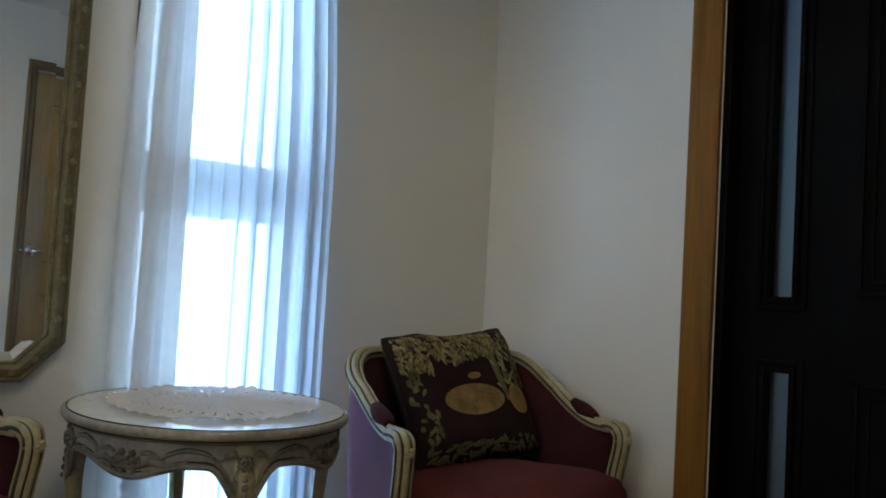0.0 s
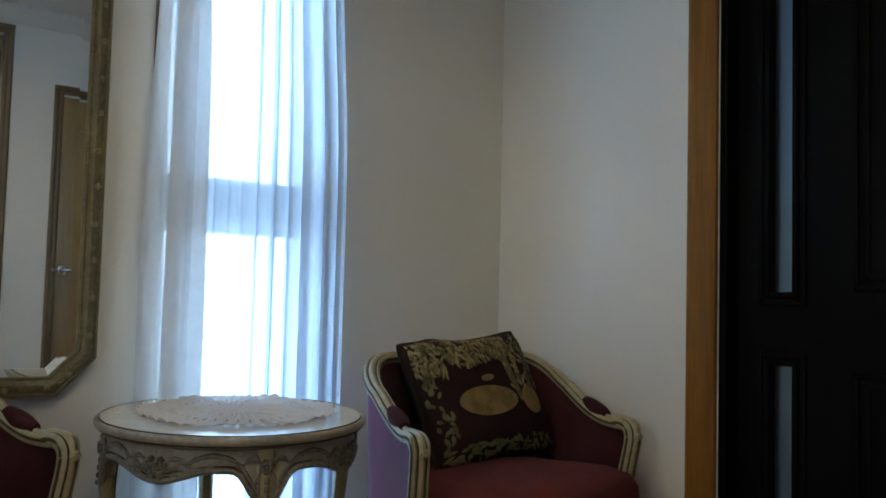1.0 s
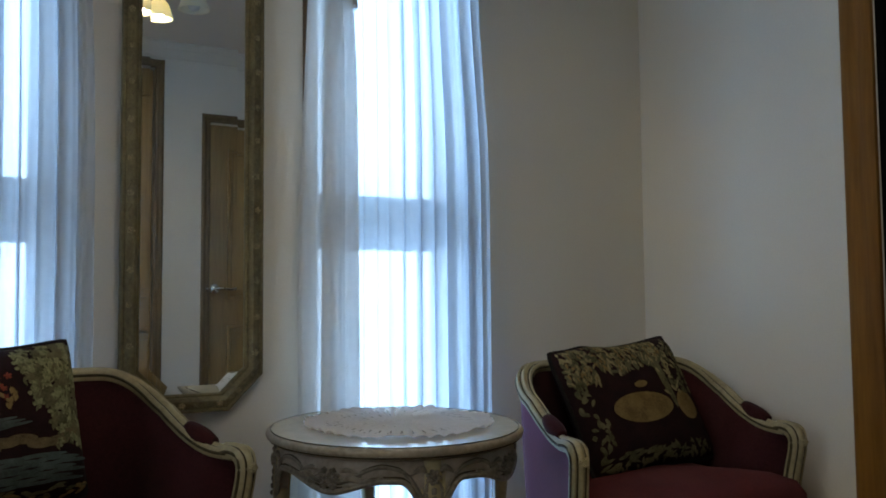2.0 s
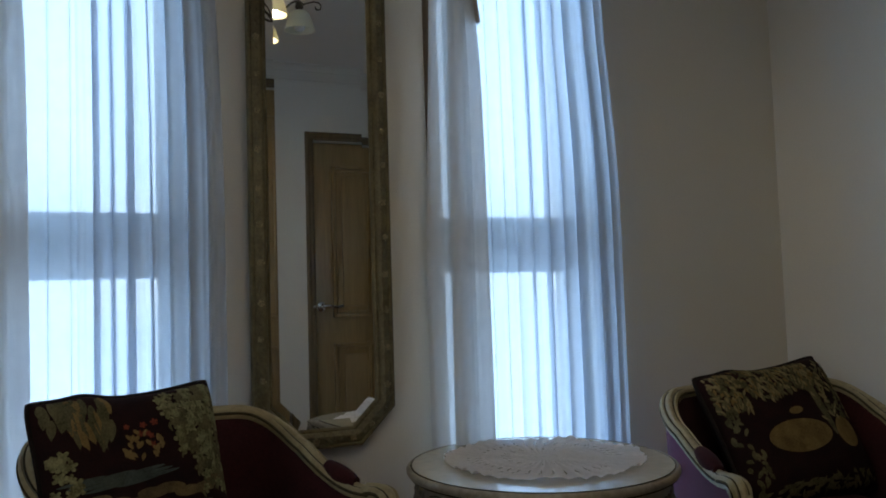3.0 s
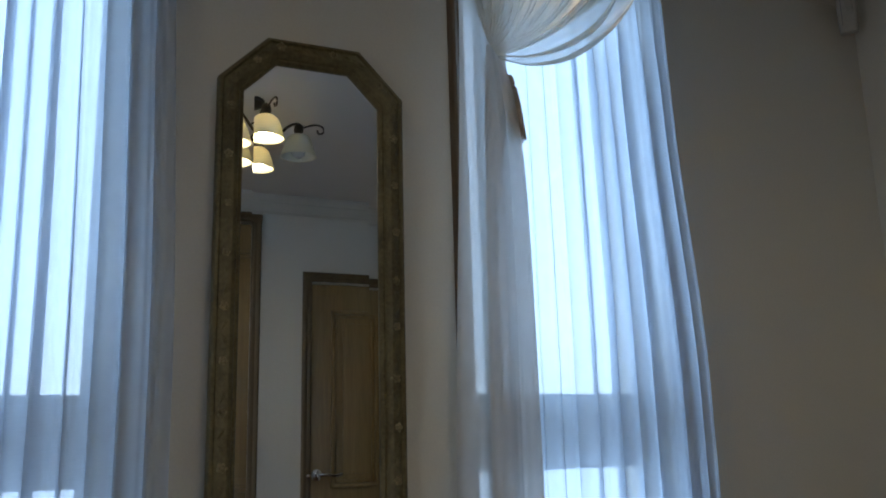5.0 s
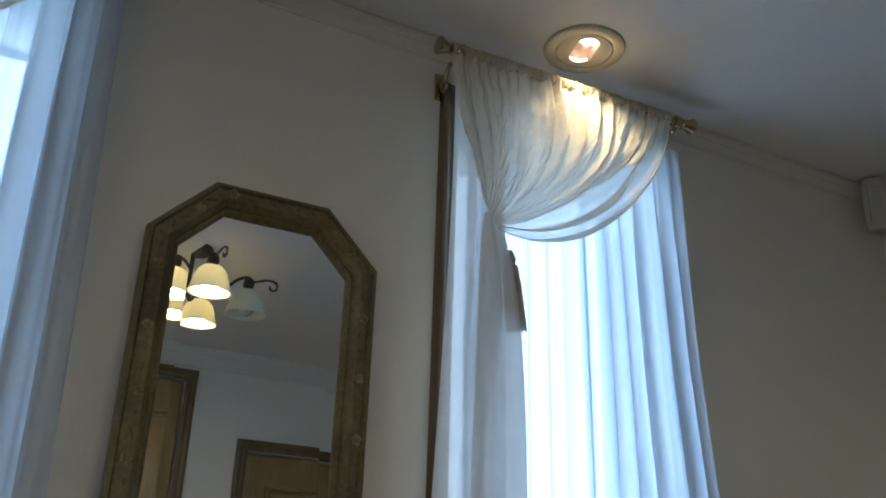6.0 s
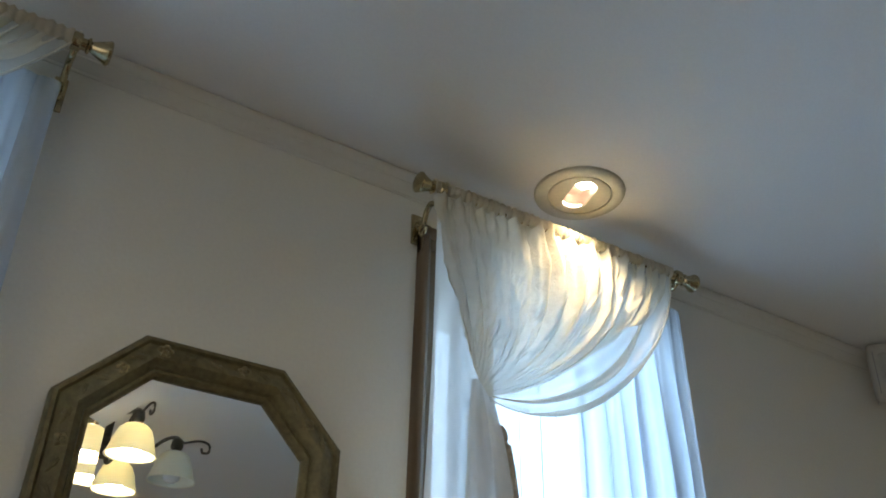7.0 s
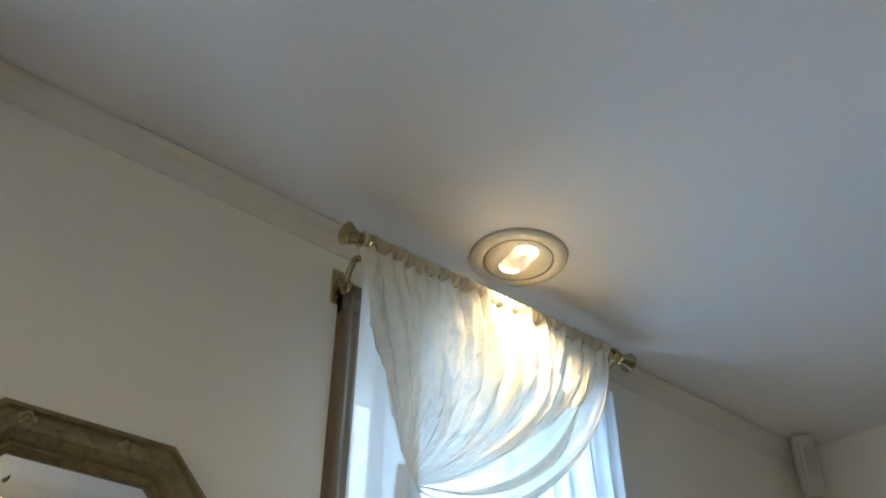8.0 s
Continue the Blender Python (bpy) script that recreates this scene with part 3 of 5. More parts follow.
# ---- curtains ----
def curtain_set(dx):
    """Rod with brass finials, a cream gauze drape swept to one side, and a white voile behind it. dx: shift along the wall."""
    xl, xr, zr, yr = -1.205 + dx, -0.692 + dx, 2.299, -0.076
    xe = xr - (0.028 if dx == 0 else 0.006)          # end of the gathered cloth
    rod = thing("curtain_rod", pose(xl, yr, zr, 0, -1.1, 0), "thin brass curtain rod with conical finials on wall brackets", "curtain rod", "curtain rods over the windows")
    n = xr - xl
    bm = bmesh.new()
    lathe(bm, [(0.008, -0.004), (0.008, n + 0.004)], pose(0, 0, 0, 0, 90, 0), 14)
    part("pole", bm, M_BRASS, rod)
    for x, s in ((-0.004, -1), (n + 0.004, 1)):
        bm = bmesh.new()
        lathe(bm, [(0.0085, 0.0), (0.0108, 0.002), (0.0108, 0.004), (0.0072, 0.006), (0.0085, 0.009), (0.0150, 0.024), (0.0168, 0.0265), (0.0165, 0.029), (0.0135, 0.031), (0.004, 0.032)],
              Matrix.Translation((x, 0, 0)) @ pose(0, 0, 0, 0, 90 * s, 0), 28)
        part("finial", bm, M_BRASS, rod, "conical brass finial")
        bm = bmesh.new()
        xb = x - 0.012 * s
        # an S-shaped arm from the wall plate to the ring that holds the pole
        pts = smooth_path([(xb, 0.004, -0.010), (xb, 0.014, -0.016), (xb, 0.030, -0.008), (xb, 0.044, -0.018), (xb, 0.052, -0.034), (xb, 0.064, -0.036), (xb, -yr - 0.004, -0.026)], 28)
        sweep(bm, pts, ring_section(0.0046, 10), None)
        pts = smooth_path([(xb, 0.050, -0.032), (xb, 0.044, -0.044), (xb, 0.054, -0.052), (xb, 0.062, -0.044), (xb, 0.056, -0.039)], 20)
        sweep(bm, pts, ring_section(0.0032, 8), None)
        box(bm, xb - 0.009, xb + 0.009, -yr - 0.005, -yr, -0.060, -0.006, 0.002)
        lathe(bm, [(0.0115, -0.006), (0.0132, -0.004), (0.0132, 0.004), (0.0115, 0.006)], Matrix.Translation((xb, 0, 0)) @ pose(0, 0, 0, 0, 90, 0), 18)
        bracket = part("bracket", bm, M_BRASS, rod)
        for zs in (-0.018, -0.050):
            bm = bmesh.new()
            blob(bm, Matrix.Translation((xb, -yr - 0.0055, zs)) @ Matrix.Diagonal((0.0028, 0.0016, 0.0028, 1)), 8, 6)
            part("screw", bm, M_BRASS, bracket)

    # white voile, hanging straight behind in two widths
    rnd = random.Random(7 if dx == 0 else 11)
    xv0, xv1, lean = -1.150 + dx, (-0.673 if dx == 0 else -0.702) + dx, (0.022 if dx == 0 else 0.016)
    ph = [rnd.uniform(0, 6.28) for _ in range(6)]
    pinch = [(0.10 + rnd.uniform(-0.01, 0.01), 0.016), (0.225 + rnd.uniform(-0.02, 0.02), 0.010), (0.335 + rnd.uniform(-0.02, 0.02), 0.012), (0.46, 0.014)]

    def voile(u, v):
        """One flat width before the pane, then narrow uneven folds towards the free edge."""
        z = 2.262 - v * 2.242
        dense = sstep(0.34, 0.46, u)
        right = max(0.0, u - 0.36)
        f = 2 * math.pi * (1.6 * u + (9.6 if dx == 0 else 10.5) * right + 0.09 * math.sin(19 * u + ph[0]) + 0.30 * dense * noise.noise(Vector((u * 6.0, v * 0.8, dx + 5.0)))) + ph[1] + 0.5 * math.sin(2.0 * v + ph[2]) * (0.3 + u)
        size = max(0.30, 0.85 + 1.1 * noise.noise(Vector((u * 8.0, v * 0.6, dx + 14.0))))
        open_ = 0.35 + 0.65 * sstep(0.0, 0.14, v)
        deep = (0.004 + 0.0055 * dense) * size * open_
        g2 = 2.3 * f + ph[5]
        y = -0.036 - (0.010 + 0.024 * sstep(0.16, 0.42, v) * sstep(0.45, 0.9, u)) * dense + deep * (math.cos(f) + 0.30 * math.cos(g2) + 0.10 * math.cos(4.7 * f + ph[3]))
        x = xv0 + (xv1 - xv0) * u + lean * sstep(0.0, 0.4, v) * u - (0.0025 + 0.0145 * dense * (1 - 0.55 * sstep(0.90, 1.0, u))) * (1.0 if dx == 0 else 0.80) * size * (math.sin(f) + 0.24 * math.sin(g2)) * open_
        for s0, w in pinch:
            g = (u - s0 - 0.012 * math.sin(1.7 * v + 9 * s0)) / w
            if abs(g) < 3:
                e = math.exp(-g * g)
                x -= 0.66 * w * g * e
                y -= 0.008 * e
        return Vector((x, min(y, -0.006), z))
    bm = bmesh.new()
    grid(bm, voile, 560, 40)
    vo = thing("sheer_curtain", pose(0, 0, 0), "white translucent voile curtain hanging in soft folds before the window", "curtain", "sheer curtains at the windows")
    part("voile", bm, M_SHEER, vo)
    def voile_c(u, v):
        """The narrow bunch gathered beside the casing, partly behind the tied drape."""
        z = 2.262 - v * 2.242
        left = -1.193 + dx - 0.036 * sstep(0.05, 0.55, v)
        right = -1.090 - 0.035 * sstep(0.15, 0.30, v) + dx
        f = 2 * math.pi * 3.2 * (u + 0.03 * math.sin(9 * u + ph[1])) + ph[4] + 0.4 * math.sin(2.1 * v + ph[5])
        y = -0.058 + 0.0007 * math.cos(f) * (0.4 + 0.6 * sstep(0.0, 0.12, v))
        return Vector((left + (right - left) * u - 0.0010 * math.sin(f), y, z))
    bm = bmesh.new()
    grid(bm, voile_c, 70, 40)
    part("side_fall", bm, M_PANEL, vo, "cream gauze hanging straight beside the casing")
    bm = bmesh.new()
    lathe(bm, [(0.005, 0), (0.005, xv1 - xv0)], Matrix.Translation((xv0 - 0.015, -0.036, 2.262)) @ pose(0, 0, 0, 0, 90, 0), 10)
    part("inner_rod", bm, M_BRASS, vo)

    # gauze drape: gathered on the rod, swept down to the tie, then hanging to the floor
    knot = Vector((-1.142 + dx, -0.125, 1.957))
    dr = thing("drape", pose(0, 0, 0), "cream gauze drape swept aside from the rod by a tieback", "curtain", "drapes at the windows")
    qh = [rnd.uniform(0, 6.28) for _ in range(8)]
    # the way of the cloth from the rod to the tie: place along the rod, then two guides and the end as (x, z)
    ways = [(0.00, (-1.216, 2.180), (-1.190, 2.065), (-1.166, 1.990)), (0.22, (-1.115, 2.150), (-1.128, 2.060), (-1.158, 1.975)), (0.45, (-0.985, 2.135), (-1.045, 2.030), (-1.150, 1.966)),
            (0.82, (-0.835, 2.170), (-1.002, 1.997), (-1.145, 1.958)), (1.00, (-0.765, 2.160), (-0.942, 1.913), (-1.142, 1.952))]

    def swag(u, v):
        """u: along the rod from the tied side; v: along the cloth from rod to tie."""
        k = max(i for i in range(len(ways) - 1) if ways[i][0] <= u or i == 0)
        t = (u - ways[k][0]) / (ways[k + 1][0] - ways[k][0])
        c1, c2, c3 = (Vector((a[0] + (b[0] - a[0]) * t + dx, 0, a[1] + (b[1] - a[1]) * t)) for a, b in zip(ways[k][1:], ways[k + 1][1:]))
        top = Vector((xl - 0.008 + (xe - xl + 0.008) * u, 0, zr + 0.004 + 0.010 * u))
        w = 1 - v
        p = top * w ** 3 + c1 * (3 * w * w * v) + c2 * (3 * w * v * v) + c3 * v ** 3
        p.y = yr + (knot.y - yr) * v - 0.030 * math.sin(math.pi * v) * (0.3 + 0.7 * u)
        n1 = noise.noise(Vector((u * 5.0, v * 2.2, dx + 3.1)))
        n2 = noise.noise(Vector((u * 13.0, v * 3.0, dx + 8.7)))
        f = u + 0.045 * n1 * sstep(0.0, 0.5, v) + 0.020 * n2 + 0.045 * v * math.sin(4.3 * u + qh[4])
        tight = 1 - 0.78 * sstep(0.70, 1.0, v)
        here = max(0.12, 0.75 + 1.5 * noise.noise(Vector((u * 6.0, v * 1.8, dx + 20.0))))
        amp = 0.0125 * (0.45 + 0.55 * sstep(0.12, 0.5, u)) * (0.42 + 0.58 * math.sin(math.pi * min(1, 0.06 + v * 1.02)) ** 0.6) * tight * here
        a1, a2 = 2 * math.pi * 13.5 * f + qh[2], 2 * math.pi * 29 * f + qh[3]
        crest = 1 - 2 * abs(math.sin(a1 / 2 + 0.45 * math.sin(a1 / 2))) ** 0.7
        y = amp * (crest + (0.30 + 0.5 * n2) * math.sin(a2) * (0.4 + 0.6 * v))
        gather = 0.0055 * math.exp(-v * 9) * math.sin(2 * math.pi * 24 * (u + 0.016 * n2) + 2 * math.sin(9 * u))
        side = 0.008 * math.sin(a1 + 1.3) * math.sin(math.pi * v) * (0.6 + n1)
        crinkle = 0.0050 * noise.noise(Vector((u * 30 + 5 * v, v * 7, dx))) + 0.0030 * noise.noise(Vector((u * 62 + 12 * v, v * 15, dx + 4)))
        return p + Vector((0.35 * side, y + gather + crinkle * tight, side))
    bm = bmesh.new()
    grid(bm, lambda u, v: swag((0.97 - 0.15 * sstep(0.10, 0.55, v)) * u, v), 400, 84)
    part("swag", bm, M_DRAPE, dr)

    def loose(u, v):
        """The last, single width of gauze below the bunched folds."""
        q = swag(0.82, v).lerp(swag(1.0, v), u)
        b = math.sin(math.pi * v)
        return Vector((q.x, yr + (knot.y - yr) * v - 0.022 * b + 0.006 * math.sin(9 * u + 5 * v + qh[6]) * b, q.z))
    bm = bmesh.new()
    grid(bm, loose, 40, 60)
    part("hem_layer", bm, M_GAUZE, dr, "single translucent layer of gauze")
    bm = bmesh.new()
    grid(bm, lambda u, v: loose(1.0 - (0.04 + 0.12 * sstep(0.15, 0.6, v) * (1 - sstep(0.8, 1.0, v))) * (1 - u), v) + Vector((0, -0.003 - 0.002 * math.sin(math.pi * u), 0)), 8, 60)
    part("hem_fold", bm, M_DRAPE, dr, "doubled hem of the gauze")
    bm = bmesh.new()
    grid(bm, lambda u, v: loose(0.30 + 0.16 * math.sin(math.pi * (0.1 + 0.8 * v)) + (0.02 + 0.18 * sstep(0.2, 0.6, v) * (1 - sstep(0.85, 1.0, v))) * u, v) + Vector((0, -0.006 - 0.004 * math.sin(math.pi * u), 0)), 10, 60)
    part("inner_fold", bm, M_DRAPE, dr, "narrow fold across the gauze")
    # ruched heading round the rod
    bm = bmesh.new()

    def heading(u, v):
        a = 2 * math.pi * v
        r = 0.0116 + 0.0012 * math.sin(2 * math.pi * 46 * u + 3 * math.sin(9 * u)) + 0.0022 * noise.noise(Vector((u * 70, math.cos(a), dx)))
        return Vector((xl - 0.008 + (xe - xl + 0.008) * u, yr + r * math.cos(a), zr + r * math.sin(a) + 0.002 + 0.010 * u))
    grid(bm, heading, 300, 12)
    part("heading", bm, M_DRAPE, dr)

    def panel(u, v):
        z = 1.985 - v * 1.965
        left = -1.162 + dx - 0.026 * math.sqrt(v)
        right = -1.138 + dx + 0.054 * (1 - math.exp(-v / 0.06)) + 0.014 * v
        flare = 1 - math.exp(-v / 0.12)
        k = u + 0.03 * math.sin(6 * u + qh[0])
        a = 0.0015 + 0.002 * flare
        f = 2 * math.pi * 1.4 * k + qh[1] + 0.5 * v
        y = -0.112 + 0.018 * v + a * (math.cos(f) + 0.10 * math.sin(2 * math.pi * 5.3 * k + qh[4] - v))
        return Vector((left + (right - left) * u - 0.004 * flare * math.sin(f) * math.sin(math.pi * u), y, z))
    bm = bmesh.new()
    grid(bm, panel, 80, 60)
    part("hanging_panel", bm, M_PANEL, dr)
    # tieback with its tassel end
    tb = thing("tieback", pose(0, 0, 0), "grey-brown braided tieback with a hanging tassel on the drape", "tieback", "tiebacks on the drapes")
    pts = smooth_path([(knot.x + 0.004, -0.084, knot.z + 0.002), (knot.x + 0.014, -0.096, knot.z - 0.008), (knot.x + 0.034, -0.088, knot.z - 0.024)], 30)
    bm = bmesh.new()
    sweep(bm, pts, ring_section(0.004, 8), None)
    part("cord", bm, M_TASSEL, tb)
    bm = bmesh.new()
    m = Matrix.Translation((-1.101 + dx, -0.090, 1.936)) @ pose(0, 0, 0, 0, -6, 0)
    lathe(bm, [(0.004, 0.002), (0.008, -0.004), (0.0095, -0.014), (0.0075, -0.020), (0.010, -0.026), (0.0125, -0.06), (0.0142, -0.126), (0.013, -0.128)], m, 22)
    for k in range(26):
        a = 2 * math.pi * k / 26
        pts = [m @ Vector(((r + 0.0008) * math.cos(a + 0.05 * math.sin(k)), (r + 0.0008) * math.sin(a + 0.05 * math.sin(k)), z)) for r, z in ((0.010, -0.026), (0.0125, -0.06), (0.0142, -0.124), (0.0142, -0.130 - 0.003 * (k % 3)))]
        sweep(bm, pts, ring_section(0.0013, 5), None)
    part("tassel", bm, M_TASSEL, tb, "grey-brown fringed tassel")


curtain_set(0.0)
curtain_set(-1.042)

# ---- mirror ----
def octagon(w, h, c):
    """Corners of an upright octagon, from the bottom left, round; centred on x, its base at 0."""
    return [(-w / 2 + c, 0), (w / 2 - c, 0), (w / 2, c), (w / 2, h - c), (w / 2 - c, h), (-w / 2 + c, h), (-w / 2, h - c), (-w / 2, c)]


def wall_mirror():
    w, h, c = 0.348, 1.203, 0.087
    mr = thing("wall_mirror", pose(-1.484, -0.012, 0.759, 0.5, 0, 0), "tall octagonal mirror in a carved antique gilt wooden frame", "mirror")
    prof = [(0.0, 0.0), (0.0, 0.016), (0.003, 0.021), (0.007, 0.022), (0.010, 0.018), (0.013, 0.019), (0.020, 0.026), (0.029, 0.0275), (0.036, 0.022), (0.039, 0.015), (0.042, 0.016), (0.0455, 0.013), (0.047, 0.006), (0.047, 0.0)]

    def ring(ins, d):
        # inset octagon
        return [Vector((x, -d, z)) for x, z in [(px, pz + ins) for px, pz in octagon(w - 2 * ins, h - 2 * ins, c - ins * (2 - math.sqrt(2)))]]
    bm = bmesh.new()
    rings = [[bm.verts.new(p) for p in ring(i, d)] for i, d in prof]
    for a, b in zip(rings, rings[1:]):
        for i in range(8):
            bm.faces.new((a[i], a[(i + 1) % 8], b[(i + 1) % 8], b[i]))
    for i in range(8):
        a, b = rings[-1], rings[0]
        bm.faces.new((a[i], a[(i + 1) % 8], b[(i + 1) % 8], b[i]))
    gilt = part("frame", bm, M_GILT, mr, "carved antique gilt frame")
    # carved flowers and leaves on the frame's broad band
    rnd = random.Random(3)
    mid = ring(0.0215, 0.0262)
    for i in range(8):
        a, b = mid[i], mid[(i + 1) % 8]
        ln = (b - a).length
        n = max(2, round(ln / 0.030))
        along = math.atan2(-(b - a).z, (b - a).x)
        for k in range(n):
            bm = bmesh.new()
            p = a.lerp(b, (k + 0.5 + rnd.uniform(-0.12, 0.12)) / n)
            turn = Matrix.Translation(p + Vector((0, 0.001, 0))) @ pose(0, 0, 0, 90, 0, 0)
            if k % 3 == 1:
                m = turn @ Matrix.Translation((rnd.uniform(-0.002, 0.002), rnd.uniform(-0.002, 0.002), 0)) @ Matrix.Rotation(rnd.uniform(0, 6.28), 4, "Z")
                flower(bm, m, rnd.uniform(0.0085, 0.0105), 5, 0.40)
                part("carved_flower", bm, M_GILT_HI, gilt)
            else:
                m = turn @ Matrix.Rotation(-along + (0.5 if k % 2 else -0.5) + rnd.uniform(-0.25, 0.25), 4, "Z")
                ln2 = rnd.uniform(0.012, 0.016)
                dome(bm, m, lambda a: ln2 * 0.36 / max(0.12, math.sqrt((0.36 * math.cos(a)) ** 2 + math.sin(a) ** 2)) * (0.86 + 0.14 * math.cos(7 * a)), lambda a, q: 0.0038 * (1 - q ** 2.5) * (0.7 + 0.3 * abs(math.sin(a))) - 0.0006, 30, 4)
                part("carved_leaf", bm, M_GILT, gilt)
    # the glass with its bevelled border
    bm = bmesh.new()
    r0 = [bm.verts.new(p) for p in ring(0.044, 0.0060)]
    r1 = [bm.verts.new(p) for p in ring(0.066, 0.0069)]
    for i in range(8):
        bm.faces.new((r0[i], r0[(i + 1) % 8], r1[(i + 1) % 8], r1[i]))
    bm.faces.new(r1)
    part("mirror_glass", bm, M_MIRROR, mr, "bevelled mirror glass", smooth=False)
    part("backing", boxed(-w / 2 + 0.05, w / 2 - 0.05, -0.004, 0.0, 0.06, h - 0.06), M_WINWOOD, mr)
    return mr


wall_mirror()

# ---- table ----
TC, TA, TB, TH = Vector((-1.120, -0.392, 0)), 0.288, 0.346, 0.746


def oval(a, k=1.0, da=0.0):
    """A point of the table's plan: the way a, at k times its outline."""
    return Vector(((TA * k + da) * math.cos(a), (TB * k + da) * math.sin(a), 0))


def table():
    tb = thing("side_table", Matrix.Translation(TC) @ pose(0, 0, 0, 0, 0, -20), "oval ivory lacquered side table with carved apron and cabriole legs", "table")
    prof = [(-0.10, 0), (-0.012, 0), (-0.0105, -0.0012), (-0.009, -0.0012), (-0.006, 0.0), (-0.003, -0.002), (-0.0005, -0.006), (0, -0.011), (-0.002, -0.016), (-0.007, -0.018), (-0.007, -0.021), (-0.014, -0.024),
            (-0.018, -0.026), (-0.10, -0.026)]
    bm = bmesh.new()
    n = 96
    rings = [[bm.verts.new(oval(2 * math.pi * i / n, 1.0, d) + Vector((0, 0, TH + z))) for i in range(n)] for d, z in prof]
    for a, b in zip(rings, rings[1:]):
        for i in range(n):
            bm.faces.new((a[i], a[(i + 1) % n], b[(i + 1) % n], b[i]))
    bm.faces.new(rings[0])
    bm.faces.new(rings[-1])
    part("edge_moulding", bm, M_EDGE, tb, "worn ivory edge moulding")
    bm = bmesh.new()
    rings = [[bm.verts.new(oval(2 * math.pi * i / n, 1.0, d) + Vector((0, 0, TH + z))) for i in range(n)] for d, z in ((-0.012, 0.0), (-0.0125, 0.0006), (-0.10, 0.0006))]
    for a, b in zip(rings, rings[1:]):
        for i in range(n):
            bm.faces.new((a[i], a[(i + 1) % n], b[(i + 1) % n], b[i]))
    bm.faces.new(rings[-1])
    part("tabletop", bm, M_TOP, tb, "smooth cream tabletop with a grooved edge")
    legs = [radians(v) for v in (-82, -172, -262, 8)]

    def low(a):
        """Lower edge of the apron: scalloped, lowest in the middle of each side and at the legs."""
        best = min(abs((a - l + math.pi) % (2 * math.pi) - math.pi) for l in legs)
        t = best / radians(45)
        return -0.064 - 0.026 * sstep(0.45, 1.0, t) - 0.075 * (1 - sstep(0.0, 0.34, t)) ** 1.5

    def apron(u, v):
        a = 2 * math.pi * u
        z = -0.024 + (low(a) + 0.024) * v
        d = -0.030 + 0.007 * math.sin(math.pi * v) + 0.004 * v
        return oval(a, 1.0, d) + Vector((0, 0, TH + z))
    bm = bmesh.new()
    vs = grid(bm, apron, 160, 12, True)
    vi = grid(bm, lambda u, v: apron(u, v) * 1.0 - oval(2 * math.pi * u, 1.0, 0).normalized() * 0.018, 160, 12, True)
    for i in range(160):
        j = (i + 1) % 160
        bm.faces.new((vs[i][12], vs[j][12], vi[j][12], vi[i][12]))
    rim = part("apron", bm, M_PATINA, tb, "carved ivory apron")
    # moulded lip that follows the scalloped edge, and a bead that runs above it
    def bead(a):
        best = min(abs((a - l + math.pi) % (2 * math.pi) - math.pi) for l in legs)
        t = best / radians(45)
        return low(a) + 0.017 + 0.010 * math.sin(math.pi * min(1.0, t * 1.25)) * sstep(0.2, 0.5, t)

    for f, d, r, nm in ((lambda a: low(a) - 0.001, -0.0215, 0.0060, "apron_lip"), (bead, -0.0205, 0.0036, "apron_bead")):
        bm = bmesh.new()
        sweep(bm, [oval(2 * math.pi * i / 160, 1.0, d) + Vector((0, 0, TH + f(2 * math.pi * i / 160))) for i in range(161)], ring_section(r, 8), None, cap=False)
        part(nm, bm, M_CARVED, rim)
    # dark olive strips that darken the table's grooves by colour
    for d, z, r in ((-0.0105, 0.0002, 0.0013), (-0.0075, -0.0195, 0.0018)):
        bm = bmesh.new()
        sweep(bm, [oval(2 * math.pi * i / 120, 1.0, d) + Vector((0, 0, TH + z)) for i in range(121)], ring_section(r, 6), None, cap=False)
        part("groove_line", bm, M_GROOVE, rim, "dark olive line in the grooves")
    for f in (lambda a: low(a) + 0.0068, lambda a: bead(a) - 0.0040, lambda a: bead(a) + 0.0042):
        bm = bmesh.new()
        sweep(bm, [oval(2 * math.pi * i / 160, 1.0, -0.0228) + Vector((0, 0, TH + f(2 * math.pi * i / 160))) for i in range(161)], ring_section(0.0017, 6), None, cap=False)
        part("groove_line", bm, M_GROOVE, rim, "dark olive line in the grooves")
    # flower sprays in the middle of each side, shells on the knees
    for q, l in enumerate(legs):
        am = l - radians(45)

        def seat(a, d, z, turn=0.0):
            """A place on the apron, its z axis pointing outwards."""
            o = oval(a, 1.0, 0).normalized()
            return Matrix.Translation(oval(a, 1.0, d) + Vector((0, 0, TH + z))) @ o.to_track_quat("Z", "Y").to_matrix().to_4x4() @ Matrix.Rotation(turn, 4, "Z")

        def scroll(rows):
            """A tapering carved leaf through (way, height, thickness) rows."""
            bm = bmesh.new()
            pts = smooth_path([oval(a, 1.0, -0.0195) + Vector((0, 0, TH + z)) for a, z, r in rows], 20)
            sc = [rows[min(int(i / 20 * (len(rows) - 1)), len(rows) - 2)][2] * (1 - (i / 20 * (len(rows) - 1)) % 1) + rows[min(int(i / 20 * (len(rows) - 1)) + 1, len(rows) - 1)][2] * ((i / 20 * (len(rows) - 1)) % 1) for i in range(21)]
            sweep(bm, pts, ring_section(1.0, 8, 0.75, 1.0), None, scale=sc)
            part("carved_leaf", bm, M_CARVED, rim)
